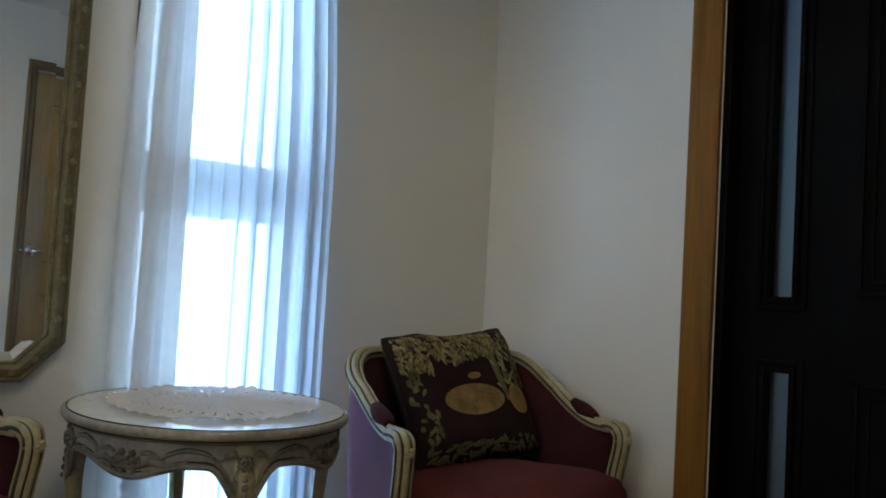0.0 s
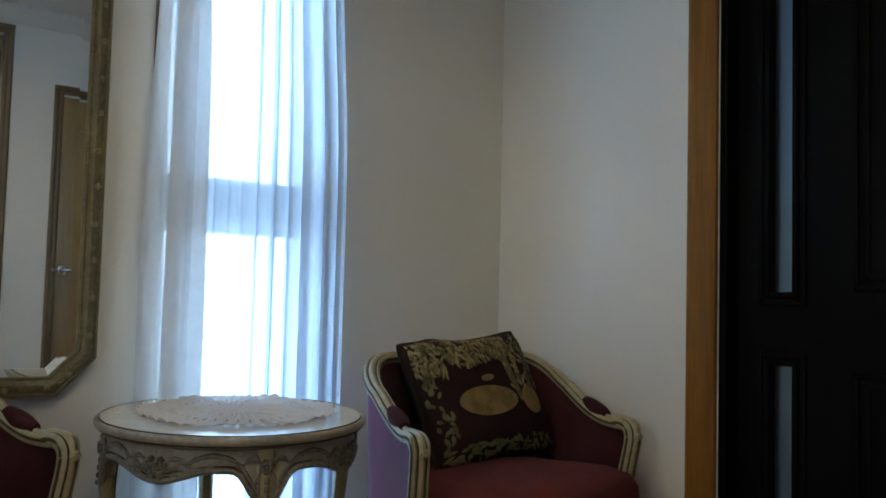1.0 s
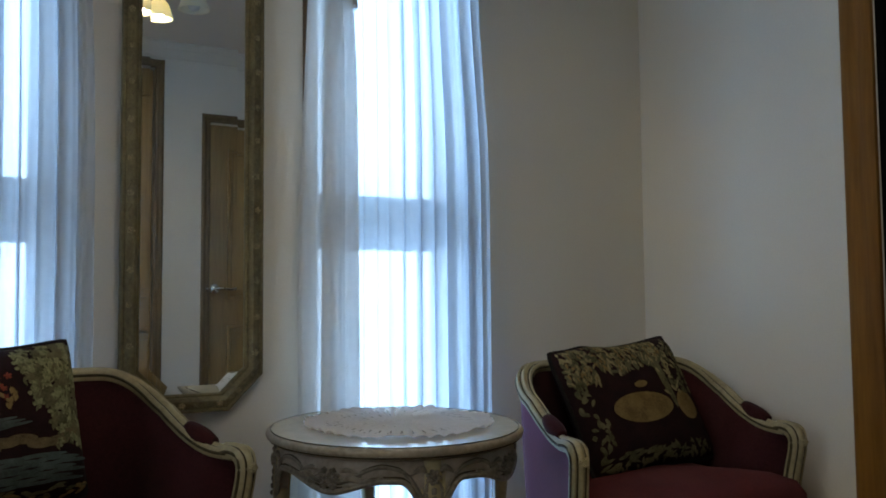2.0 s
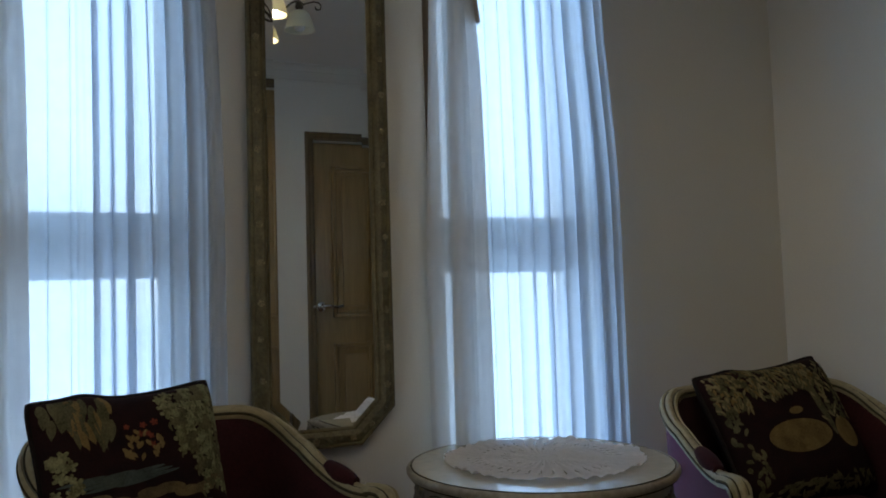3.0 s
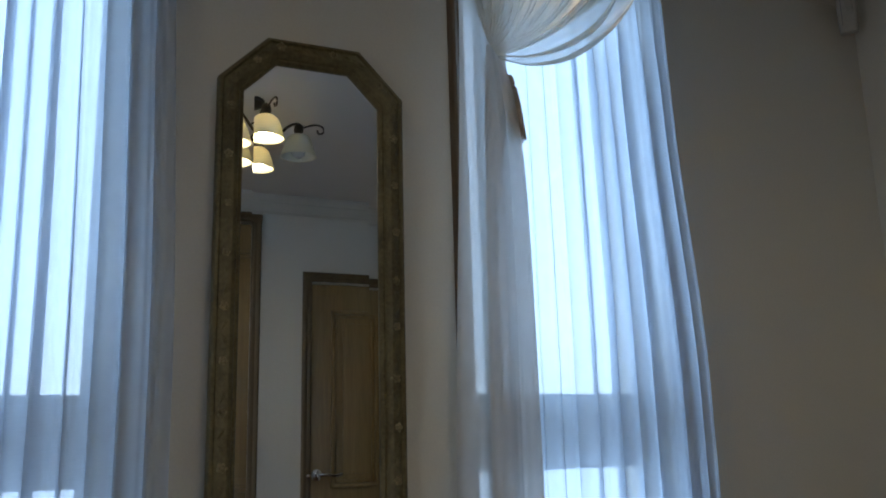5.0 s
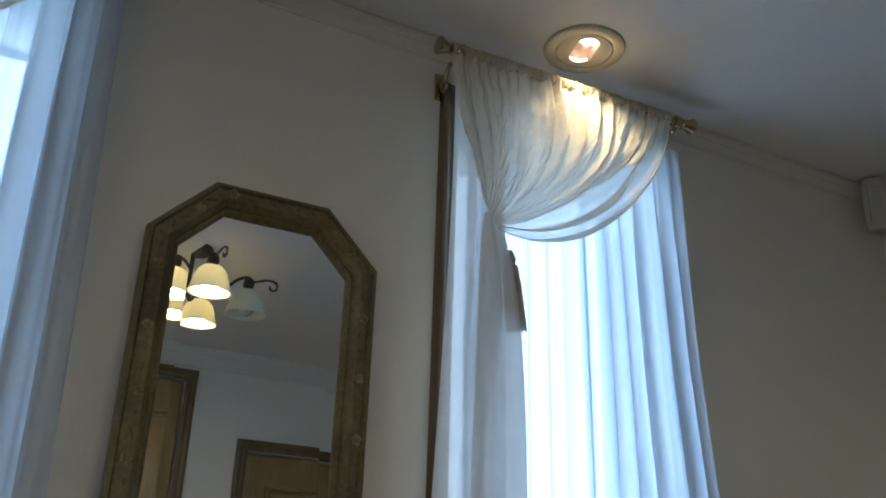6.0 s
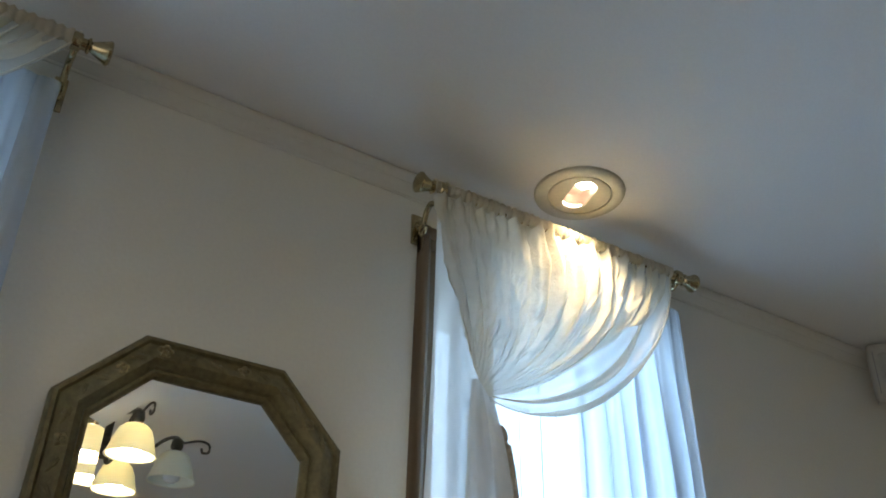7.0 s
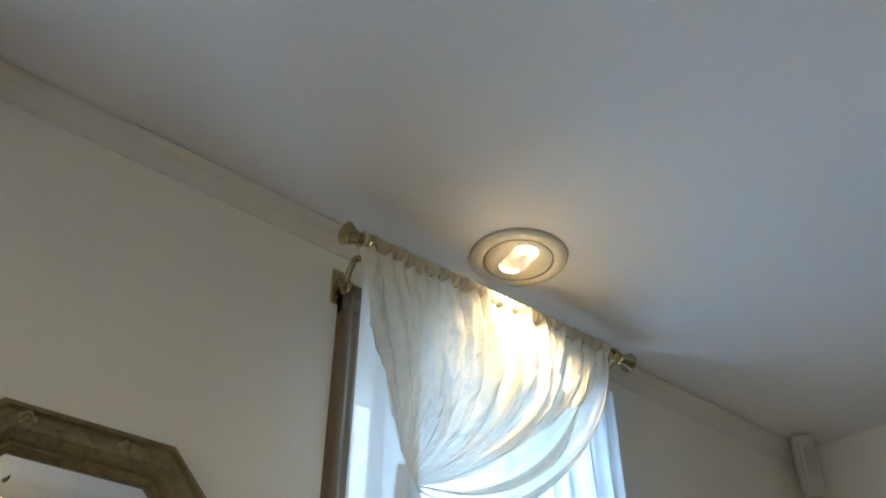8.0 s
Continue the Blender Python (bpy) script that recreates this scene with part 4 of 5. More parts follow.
        for fa, fz, fr in ((0.0, -0.066, 0.0125), (-0.078, -0.063, 0.0105), (0.078, -0.063, 0.0105), (-0.040, -0.079, 0.0090), (0.042, -0.079, 0.0090), (-0.036, -0.050, 0.0080), (0.040, -0.050, 0.0080)):
            bm = bmesh.new()
            flower(bm, seat(am + fa, -0.0195, fz, fa * 30 + q), fr, 5, 0.75)
            part("carved_flower", bm, M_CARVED, rim)
        for sg in (-1, 1):
            scroll([(am + sg * 0.13, -0.066, 0.0035), (am + sg * 0.19, -0.060, 0.0085), (am + sg * 0.26, -0.066, 0.0060), (am + sg * 0.34, -0.064, 0.0038), (am + sg * 0.42, -0.056, 0.0012)])
            scroll([(am + sg * 0.12, -0.076, 0.0030), (am + sg * 0.17, -0.074, 0.0058), (am + sg * 0.22, -0.072, 0.0036), (am + sg * 0.26, -0.070, 0.0010)])
            scroll([(am + sg * 0.10, -0.050, 0.0028), (am + sg * 0.15, -0.046, 0.0055), (am + sg * 0.21, -0.049, 0.0034), (am + sg * 0.27, -0.056, 0.0010)])
        bm = bmesh.new()
        flower(bm, seat(l, -0.0185, -0.060), 0.0165, 7, 0.6)
        part("carved_shell", bm, M_CARVED, rim, "carved shell on the knee")
        for k in range(4):
            bm = bmesh.new()
            dome(bm, seat(l, -0.0170 + 0.0015 * k, -0.086 - 0.015 * k), lambda a: (0.0085 - 0.0012 * k) * (0.7 + 0.5 * abs(math.sin(a))), lambda a, s: 0.0055 * (1 - s ** 3) - 0.0008, 16, 4)
            part("carved_husk", bm, M_CARVED, rim)
        for sg in (-1, 1):
            scroll([(l + sg * 0.055, -0.050, 0.0034), (l + sg * 0.085, -0.042, 0.0070), (l + sg * 0.125, -0.046, 0.0048), (l + sg * 0.165, -0.055, 0.0012)])
            scroll([(l + sg * 0.045, -0.070, 0.0030), (l + sg * 0.060, -0.088, 0.0058), (l + sg * 0.048, -0.108, 0.0042), (l + sg * 0.030, -0.128, 0.0010)])
        # cabriole leg
        o = oval(l, 1.0, 0).normalized()
        base = oval(l, 1.0, -0.036)
        ctrl = [(-0.012, TH - 0.030), (-0.002, TH - 0.075), (0.002, TH - 0.12), (-0.002, TH - 0.20), (-0.020, TH - 0.36), (-0.032, TH - 0.52), (-0.024, TH - 0.66), (-0.004, 0.025), (0.004, 0.0)]
        pts = smooth_path([base + o * d + Vector((0, 0, z)) for d, z in ctrl], 40)
        sc = [1.0 - 0.52 * sstep(0.03, 0.62, i / 40) + 0.35 * sstep(0.86, 0.97, i / 40) for i in range(41)]
        sec = [(0.028, 0.012), (0.0255, 0.017), (0.020, 0.0165), (0.017, 0.019), (0.0, 0.024), (-0.017, 0.019), (-0.020, 0.0165), (-0.0255, 0.017), (-0.028, 0.012), (-0.025, -0.006), (-0.014, -0.018), (0.014, -0.018), (0.025, -0.006)]
        bm = bmesh.new()
        sweep(bm, pts, sec, [o] * 41, scale=sc)
        part("leg", bm, M_IVORY, tb)
    return tb


table()


def doily():
    dl = thing("doily", Matrix.Translation(TC + Vector((0.012, 0.006, TH + 0.0011))) @ pose(0, 0, 0, 0, 0, -20), "round white crocheted doily with a scalloped edge on the table", "doily")
    na, nr = 320, 24
    rx, ry = 0.212, 0.256
    def point(i, j):
        a = 2 * math.pi * i / na
        r = 0.02 + 0.98 * j / nr
        edge = 1 + 0.022 * abs(math.sin(a * 20)) * sstep(0.9, 1.0, r) + 0.012 * math.sin(a * 3 + 1)
        sp = a + 0.22 * (r - 0.3)
        ridge = (abs(math.sin(20 * sp)) - 0.5) * sstep(0.10, 0.35, r) * (0.5 + 0.7 * sstep(0.62, 0.95, r)) * max(0.1, 0.7 + 1.3 * noise.noise(Vector((math.cos(a) * 2.5, math.sin(a) * 2.5, r * 2))))
        curl = 0.0045 * sstep(0.82, 1.0, r) * max(0.0, math.sin(a * 7 + 0.6) + 0.4 * math.sin(a * 13))
        z = 0.0054 + 0.0056 * ridge + curl + 0.0010 * math.sin(j * 2.1)
        return Vector((rx * r * edge * math.cos(a), ry * r * edge * math.sin(a), z))
    for nm, j0, j1 in (("lace_centre", 0, 14), ("lace_border", 14, nr)):
        bm = bmesh.new()
        vs = [[bm.verts.new(point(i, j)) for j in range(j0, j1 + 1)] for i in range(na)]
        for i in range(na):
            for j in range(j0, j1):
                hole = (15 <= j <= 18 and (i + j // 3) % 8 == 0) or (8 <= j <= 9 and i % 16 == 4)
                if not hole:
                    q = j - j0
                    bm.faces.new((vs[i][q], vs[(i + 1) % na][q], vs[(i + 1) % na][q + 1], vs[i][q + 1]))
        if j0 == 0:
            bm.faces.new([r[0] for r in vs])
        bmesh.ops.solidify(bm, geom=bm.faces[:], thickness=0.0011)
        part(nm, bm, M_LACE, dl)


doily()


# ---- armchairs ----
def bergere(m, label):
    """A small barrel-backed armchair; its front looks along -y."""
    ch = thing("armchair", m, label, "armchair", "armchairs beside the table")
    W, FR, BK = 0.296, -0.240, 0.150     # half width, front and back of the top rail's plan

    def plan(s, k=1.0):
        """s from -1 (front of one arm) round the back to 1."""
        t = abs(s)
        sg = 1 if s > 0 else -1
        if t < 0.62:
            a = t / 0.62 * math.pi / 2
            x, y = W * math.sin(a) ** 0.92, -0.03 + (BK + 0.03) * math.cos(a) ** 0.80 if a < math.pi / 2 else -0.03
        else:
            q = (t - 0.62) / 0.38
            x, y = W + 0.016 * q * q, -0.03 + (FR + 0.03) * q
        return Vector((sg * x * k, y * k, 0))

    def height(s):
        t = abs(s)
        return 0.885 - 0.012 * t * t - 0.152 * sstep(0.30, 0.94, t)
    N = 96
    ss = [-1 + 2 * i / N for i in range(N + 1)]
    rail = [plan(s) + Vector((0, 0, height(s))) for s in ss]
    sec = [(-0.0185, -0.015), (-0.0205, -0.005), (-0.0195, 0.004), (-0.0155, 0.0085), (-0.0115, 0.0062), (-0.0095, 0.0022), (-0.0075, 0.0078), (-0.0035, 0.0125), (0.0010, 0.0135), (0.0055, 0.0118), (0.0088, 0.0070),
           (0.0105, 0.0024), (0.0122, 0.0064), (0.0160, 0.0085), (0.0198, 0.0045), (0.0210, -0.005), (0.0188, -0.015), (0.008, -0.019), (-0.008, -0.019)]
    bm = bmesh.new()
    sweep(bm, rail, sec)
    top = part("top_rail", bm, M_IVORY, ch, "moulded ivory top rail")
    # grooves of the rail darkened by olive strips laid along them
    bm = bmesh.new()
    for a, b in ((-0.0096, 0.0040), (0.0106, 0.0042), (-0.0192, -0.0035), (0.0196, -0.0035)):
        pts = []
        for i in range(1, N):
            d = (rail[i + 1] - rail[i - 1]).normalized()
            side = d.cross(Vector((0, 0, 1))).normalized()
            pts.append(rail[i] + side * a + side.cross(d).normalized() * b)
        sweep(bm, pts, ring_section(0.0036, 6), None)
    part("groove_line", bm, M_GROOVE, top, "dark olive line in the grooves")
    seat_z = 0.50

    # arm supports: from the scrolled arm end down to the seat rail
    for sg in (-1, 1):
        p = plan(sg)
        z = height(1)
        ctrl = [(p.x, p.y + 0.030, z + 0.004), (p.x + sg * 0.001, p.y - 0.004, z + 0.005), (p.x + sg * 0.002, p.y - 0.026, z - 0.004), (p.x + sg * 0.002, p.y - 0.035, z - 0.026), (p.x + sg * 0.001, p.y - 0.033, z - 0.06),
                (p.x - sg * 0.003, p.y - 0.022, z - 0.12), (p.x - sg * 0.006, p.y - 0.012, z - 0.20), (p.x - sg * 0.004, p.y - 0.014, z - 0.28), (p.x, p.y - 0.018, 0.36)]
        pts = smooth_path(ctrl, 48)
        ups = [Vector((0, -0.2 - 1.2 * sstep(0.05, 0.32, i / 48), 1.0 - 1.0 * sstep(0.05, 0.34, i / 48))) for i in range(49)]
        bm = bmesh.new()
        sweep(bm, pts, [(a * 1.05, b * 1.1) for a, b in sec], ups, scale=[1.0 + 0.10 * math.exp(-((i / 48 - 0.26) / 0.08) ** 2) for i in range(49)])
        post = part("arm_support", bm, M_IVORY, ch, "scrolled ivory arm support")
        # the same darkening strips down the arm support
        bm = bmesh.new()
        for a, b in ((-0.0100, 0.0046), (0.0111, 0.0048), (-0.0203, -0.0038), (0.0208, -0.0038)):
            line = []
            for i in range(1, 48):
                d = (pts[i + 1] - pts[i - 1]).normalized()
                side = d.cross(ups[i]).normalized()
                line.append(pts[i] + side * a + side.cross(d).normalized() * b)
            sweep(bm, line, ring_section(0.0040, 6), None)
        part("groove_line", bm, M_GROOVE, post, "dark olive line in the grooves")
        # carved rosette on the scroll
        bm = bmesh.new()
        flower(bm, Matrix.Translation((p.x + sg * 0.002, p.y - 0.052, z - 0.030)) @ pose(0, 0, 0, 90, 0, 0), 0.0135, 6, 0.5)
        part("carved_rosette", bm, M_IVORY, post)
        # padded elbow rest on the rail
        bm = bmesh.new()
        idx = [i for i, s in enumerate(ss) if 0.735 <= s * sg <= 0.915]
        pts = [rail[i] + Vector((0, 0, 0.010)) for i in idx]
        n = len(pts) - 1
        sweep(bm, pts, [(0.020 * math.cos(a), 0.020 * math.sin(a)) for a in [2 * math.pi * k / 12 for k in range(12)]], scale=[0.35 + 0.75 * math.sin(math.pi * (0.08 + 0.84 * i / n)) ** 0.6 for i in range(n + 1)])
        part("arm_pad", bm, M_VELVET_SHADED, ch, "wine-red velvet arm pad")

    # upholstered inside and outside of the shell
    def inside(u, v):
        s = -0.998 + 1.996 * u
        top = height(s) - 0.014
        z = top + (seat_z - 0.02 - top) * v
        puff = 0.030 * (1 - sstep(0.90, 1.0, abs(s))) * math.sin(math.pi * min(1, v * 1.1 + 0.02)) ** 0.6
        p = plan(s)
        d = Vector((-p.x, -(p.y + 0.10), 0)).normalized()
        k = 1 - 0.06 * v
        at = Vector((p.x * k, p.y * k, z)) + d * (0.010 + puff)
        ko = 1 - 0.075 * v
        return at.lerp(Vector((p.x * ko, p.y * ko - 0.004, z)) + Vector((p.x, p.y + 0.1, 0)).normalized() * 0.014, sstep(0.945, 0.998, abs(s)))

    def outside(u, v):
        s = -0.99 + 1.98 * u
        top = height(s) - 0.014
        z = top + (0.40 - top) * v
        p = plan(s)
        k = 1 - 0.075 * v + 0.012 * math.sin(math.pi * v)
        return Vector((p.x * k, p.y * k, z)) + Vector((p.x, p.y + 0.1, 0)).normalized() * 0.010
    # inside of the shell in the darker tone, its shade put into the colour
    bm = bmesh.new()
    grid(bm, inside, 72, 22)
    part("inside_back", bm, M_VELVET_SHADED, ch, "wine-red velvet padding")
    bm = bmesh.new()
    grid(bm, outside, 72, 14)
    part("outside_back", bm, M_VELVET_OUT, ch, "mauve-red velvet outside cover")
    # seat frame
    bm = bmesh.new()
    loop = [plan(s) * 0.955 for s in ss]
    front = [Vector((0.955 * W * (1 - 2 * k / 16) * 1.02, FR - 0.012 - 0.035 * math.sin(math.pi * k / 16), 0)) for k in range(1, 16)]
    path = [p + Vector((0, 0, 0.385)) for p in loop] + [p + Vector((0, 0, 0.385)) for p in front]
    path.append(path[0].copy())
    sweep(bm, path, [(-0.016, -0.03), (-0.018, 0.0), (-0.014, 0.026), (0.0, 0.030), (0.014, 0.026), (0.018, 0.0), (0.016, -0.03)], cap=False)
    part("seat_frame", bm, M_IVORY, ch, "moulded ivory seat frame")

    # loose, domed seat cushion
    def seat_edge(a):
        c, s = math.cos(a), math.sin(a)
        r = (abs(c) ** 3.2 + abs(s) ** 3.2) ** (-1 / 3.2)
        y = -0.050 + (0.325 if s < 0 else 0.150) * r * s
        return Vector((0.240 * r * c * (1.0 - 0.05 * sstep(-0.1, 0.1, y) + 0.62 * sstep(0.265, 0.335, -y) * sstep(-0.15, 0.2, c)), y, 0))
    bm = bmesh.new()
    prof = [(0.0, 0.618), (0.3, 0.616), (0.6, 0.610), (0.82, 0.597), (0.94, 0.576), (0.99, 0.544), (1.0, 0.500), (0.985, 0.450), (0.94, 0.425), (0.6, 0.415)]
    n = 64
    rings = []
    for k, z in prof[1:]:
        rings.append([bm.verts.new(Vector((seat_edge(2 * math.pi * i / n).x * k, -0.05 + (seat_edge(2 * math.pi * i / n).y + 0.05) * k, z + 0.14 * max(0.0, seat_edge(2 * math.pi * i / n).x * k - 0.08) * sstep(-0.05, 0.2, -seat_edge(2 * math.pi * i / n).y * k) + 0.006 * noise.noise(Vector((k * 3, i * 0.2, 0)))))) for i in range(n)])
    for a, b in zip(rings, rings[1:]):
        for i in range(n):
            bm.faces.new((a[i], a[(i + 1) % n], b[(i + 1) % n], b[i]))
    bm.faces.new(rings[0])
    bm.faces.new(rings[-1])
    # same velvet in the lighter tone, for the light falling on the seat
    part("seat", bm, M_VELVET_LIT, ch, "domed wine-red velvet seat")
    # legs
    for sx, y, back in ((-1, FR - 0.005, 0), (1, FR - 0.005, 0), (-1, 0.09, 1), (1, 0.09, 1)):
        x = sx * (0.262 if not back else 0.20)
        o = Vector((sx * 0.6, -1 if not back else 1, 0)).normalized()
        pts = smooth_path([Vector((x, y, 0.385)), Vector((x, y, 0.30)) + o * 0.010, Vector((x, y, 0.16)) - o * 0.006, Vector((x, y, 0.06)) - o * 0.012, Vector((x, y, 0.0)) + o * 0.006], 24)
        bm = bmesh.new()
        sweep(bm, pts, ring_section(0.024, 12), [o] * 25, scale=[1.0 - 0.5 * sstep(0.05, 0.75, i / 24) + 0.25 * sstep(0.88, 1, i / 24) for i in range(25)])
        part("leg", bm, M_IVORY, ch)
    return ch


CH1 = pose(-0.420, -0.380, 0, 0, 0, -6.8) @ Matrix.Diagonal((1.02, 1.02, 0.959, 1))
bergere(CH1, "ivory-framed armchair with wine-red velvet standing in the room's corner")
CH2 = pose(-1.851, -0.270, 0, 0, 0, 26.3) @ Matrix.Diagonal((0.978, 0.978, 0.985, 1))
bergere(CH2, "ivory-framed armchair with wine-red velvet standing between window and mirror")


# ---- tapestry cushions ----
def cushion(m, label, pattern):
    cu = thing("cushion", m, label, "cushion", "tapestry cushions on the armchairs")
    S, D = 0.200, 0.060

    def surf(x, y, side):
        """x, y from -1 to 1; side 1 is the front."""
        pin = (1 - 0.055 * x ** 6 * y ** 6) - 0.085 * (1 - abs(x) ** 2) * abs(y) ** 3
        pin2 = (1 - 0.055 * x ** 6 * y ** 6) - 0.075 * (1 - abs(y) ** 2) * abs(x) ** 3
        t = max(0.0, (1 - x ** 4)) ** 0.55 * max(0.0, (1 - y ** 4)) ** 0.55
        w = 0.004 * noise.noise(Vector((x * 2.2, y * 2.2, side * 3.0)))
        return Vector((S * x * pin2, -side * (D * t + w * t), S * 0.84 * y * pin + 0.009 * max(0, y) ** 4 * (math.exp(-((x + 0.42) / 0.2) ** 2) + 0.8 * max(0, x) ** 3)))
    bm = bmesh.new()
    k = 34
    grid(bm, lambda u, v: surf(2 * u - 1, 2 * v - 1, 1), k, k)
    grid(bm, lambda u, v: surf(2 * u - 1, 2 * v - 1, -1), k, k)
    bmesh.ops.remove_doubles(bm, verts=bm.verts[:], dist=1e-5)
    cover = part("cover", bm, M_TAP, cu, "dark woven tapestry cover")
    edge = [surf(-1 + 2 * i / 30, -1, 1) for i in range(30)] + [surf(1, -1 + 2 * i / 30, 1) for i in range(30)] + [surf(1 - 2 * i / 30, 1, 1) for i in range(30)] + [surf(-1, 1 - 2 * i / 30, 1) for i in range(30)]
    edge.append(edge[0].copy())
    bm = bmesh.new()
    sweep(bm, edge, ring_section(0.0048, 8), [Vector((0, 1, 0))] * len(edge), cap=False)
    part("piping", bm, M_PIPING, cover, "black corded piping")
    rnd = random.Random(pattern)

    def leaf(bm, x, y, ang, ln, wd):
        """A woven leaf lying on the front of the cover."""
        ca, sa = math.cos(ang), math.sin(ang)
        vs = []
        for i in range(7):
            t = i / 6
            w = wd * math.sin(math.pi * min(1, 0.06 + 0.94 * t)) ** 0.8 * (1 - 0.35 * t)
            row = []
            for q in (-1, 0, 1):
                px, py = (t - 0.5) * ln, q * w
                X, Y = x + px * ca - py * sa, y + px * sa + py * ca
                X, Y = max(-0.97, min(0.97, X)), max(-0.97, min(0.97, Y))
                row.append(bm.verts.new(surf(X, Y, 1) + Vector((0, -0.0012 - (0.0012 if q == 0 else 0.0), 0))))
            vs.append(row)
        for r0, r1 in zip(vs, vs[1:]):
            for q in (0, 1):
                bm.faces.new((r0[q], r0[q + 1], r1[q + 1], r1[q]))

    def patch(bm, x, y, rx, ry, ang=0.0, lift=0.0010):
        ca, sa = math.cos(ang), math.sin(ang)
        c = bm.verts.new(surf(x, y, 1) + Vector((0, -lift, 0)))
        rings = []
        for j in range(1, 5):
            ring = []
            for i in range(24):
                t = 2 * math.pi * i / 24
                px, py = rx * j / 4 * math.cos(t), ry * j / 4 * math.sin(t)
                X, Y = x + px * ca - py * sa, y + px * sa + py * ca
                ring.append(bm.verts.new(surf(max(-0.97, min(0.97, X)), max(-0.97, min(0.97, Y)), 1) + Vector((0, -lift, 0))))
            rings.append(ring)
        for i in range(24):
            bm.faces.new((c, rings[0][i], rings[0][(i + 1) % 24]))
        for p, q in zip(rings, rings[1:]):
            for i in range(24):
                bm.faces.new((p[i], p[(i + 1) % 24], q[(i + 1) % 24], q[i]))
    bo, bg, bl = bmesh.new(), bmesh.new(), bmesh.new()
    if pattern == 1:
        for i in range(640):
            x, y = rnd.uniform(-0.95, 0.55), rnd.uniform(0.2, 0.93)
            if y < 0.38 + 0.25 * abs(x + 0.2) - 0.2 * (x < -0.6):
                continue
            leaf(rnd.choice((bo, bo, bo, bl, bl, bg)), x, y, rnd.uniform(-2.2, -0.6), rnd.uniform(0.07, 0.12), rnd.uniform(0.018, 0.030))
        for i in range(120):
            leaf(rnd.choice((bo, bo, bl)), rnd.uniform(0.35, 0.93), rnd.uniform(0.0, 0.93), rnd.uniform(-2.4, -0.6), rnd.uniform(0.08, 0.13), 0.026)
        for i in range(40):
            leaf(bo, rnd.uniform(-0.95, -0.7), rnd.uniform(-0.75, 0.5), rnd.uniform(-2.4, -0.6), rnd.uniform(0.08, 0.14), 0.03)
        for i in range(40):
            leaf(bo, rnd.uniform(-0.9, 0.6), rnd.uniform(-0.93, -0.70), rnd.uniform(-0.4, 0.4), rnd.uniform(0.1, 0.2), 0.03)
        bt = bmesh.new()
        for x0, y0, x1, y1, w in ((0.42, -0.1, 0.32, 0.85, 0.07), (0.40, 0.35, 0.05, 0.75, 0.04), (0.36, 0.45, 0.75, 0.80, 0.04)):
            leaf(bt, (x0 + x1) / 2, (y0 + y1) / 2, math.atan2(y1 - y0, x1 - x0), math.hypot(x1 - x0, y1 - y0) * 1.25, w)
        part("woven_trunk", bt, M_TAP_LEAF, cover)
        # plain ochre shapes in the middle, tufts of grass along the foot
        for q, (x, y, rx, ry, an) in enumerate(((-0.10, -0.13, 0.46, 0.22, -0.06), (0.62, -0.20, 0.17, 0.22, 0.10), (-0.02, 0.20, 0.10, 0.05, 0.05))):
            bp = bmesh.new()
            patch(bp, x, y, rx, ry, an, 0.0010 + 0.0004 * q)
            part("woven_shape", bp, M_TAP_GOLD, cover, "plain ochre woven shape")
        for i in range(60):
            leaf(bo, rnd.uniform(-0.93, 0.85), rnd.uniform(-0.95, -0.72), 1.57 + rnd.uniform(-0.9, 0.9), rnd.uniform(0.07, 0.13), 0.024)
    else:
        def lobed(bm, x, y, size, turn, lobes=5):
            """A small lobed leaf lying on the front of the cover."""
            def at(k, t):
                rr = size * k * (0.50 + 0.50 * abs(math.cos(lobes * t / 2)) ** 0.8)
                X, Y = max(-0.97, min(0.97, x + rr * math.cos(t + turn))), max(-0.97, min(0.97, y + rr * math.sin(t + turn)))
                return surf(X, Y, 1) + Vector((0, -0.0010 - 0.0016 * (1 - k), 0))
            n = lobes * 4
            rings = [[bm.verts.new(at(k, 2 * math.pi * i / n)) for i in range(n)] for k in (0.25, 1.0)]
            bm.faces.new(rings[0])
            for i in range(n):
                bm.faces.new((rings[0][i], rings[0][(i + 1) % n], rings[1][(i + 1) % n], rings[1][i]))
        bs = bmesh.new()
        spots = []
        for i in range(1500):
            x, y = rnd.uniform(0.18, 0.94), rnd.uniform(-0.30, 0.94)
            if x < 0.42 - 0.25 * y or (y < 0.2 and x < 0.52) or any(math.hypot(x - a, y - b) < 0.088 for a, b in spots):
                continue
            spots.append((x, y))
            lobed(bs if len(spots) % 3 else bo, x, y, rnd.uniform(0.074, 0.104), rnd.uniform(0, 6.28))
            leaf(bo, x + rnd.uniform(-0.06, 0.06), y - 0.07, rnd.uniform(-2.3, -0.8), 0.09, 0.02)
        for i in range(14):
            lobed(bs, rnd.uniform(-0.95, -0.72), rnd.uniform(-0.1, 0.4), rnd.uniform(0.05, 0.08), rnd.uniform(0, 6.28))
        tagged(part("woven_foliage", bs, M_TAP_SAGE, cover, "sage-green woven foliage"), kind="stuff")
        for i in range(34):
            leaf(rnd.choice((bo, bo, bg)), rnd.uniform(-0.92, -0.30), rnd.uniform(0.48, 0.92), rnd.uniform(-1.9, -1.2), rnd.uniform(0.20, 0.34), rnd.uniform(0.045, 0.065))
        br = bmesh.new()
        for i in range(7):
            lobed(br, rnd.uniform(-0.20, 0.10), rnd.uniform(0.30, 0.62), rnd.uniform(0.03, 0.05), rnd.uniform(0, 6.28))
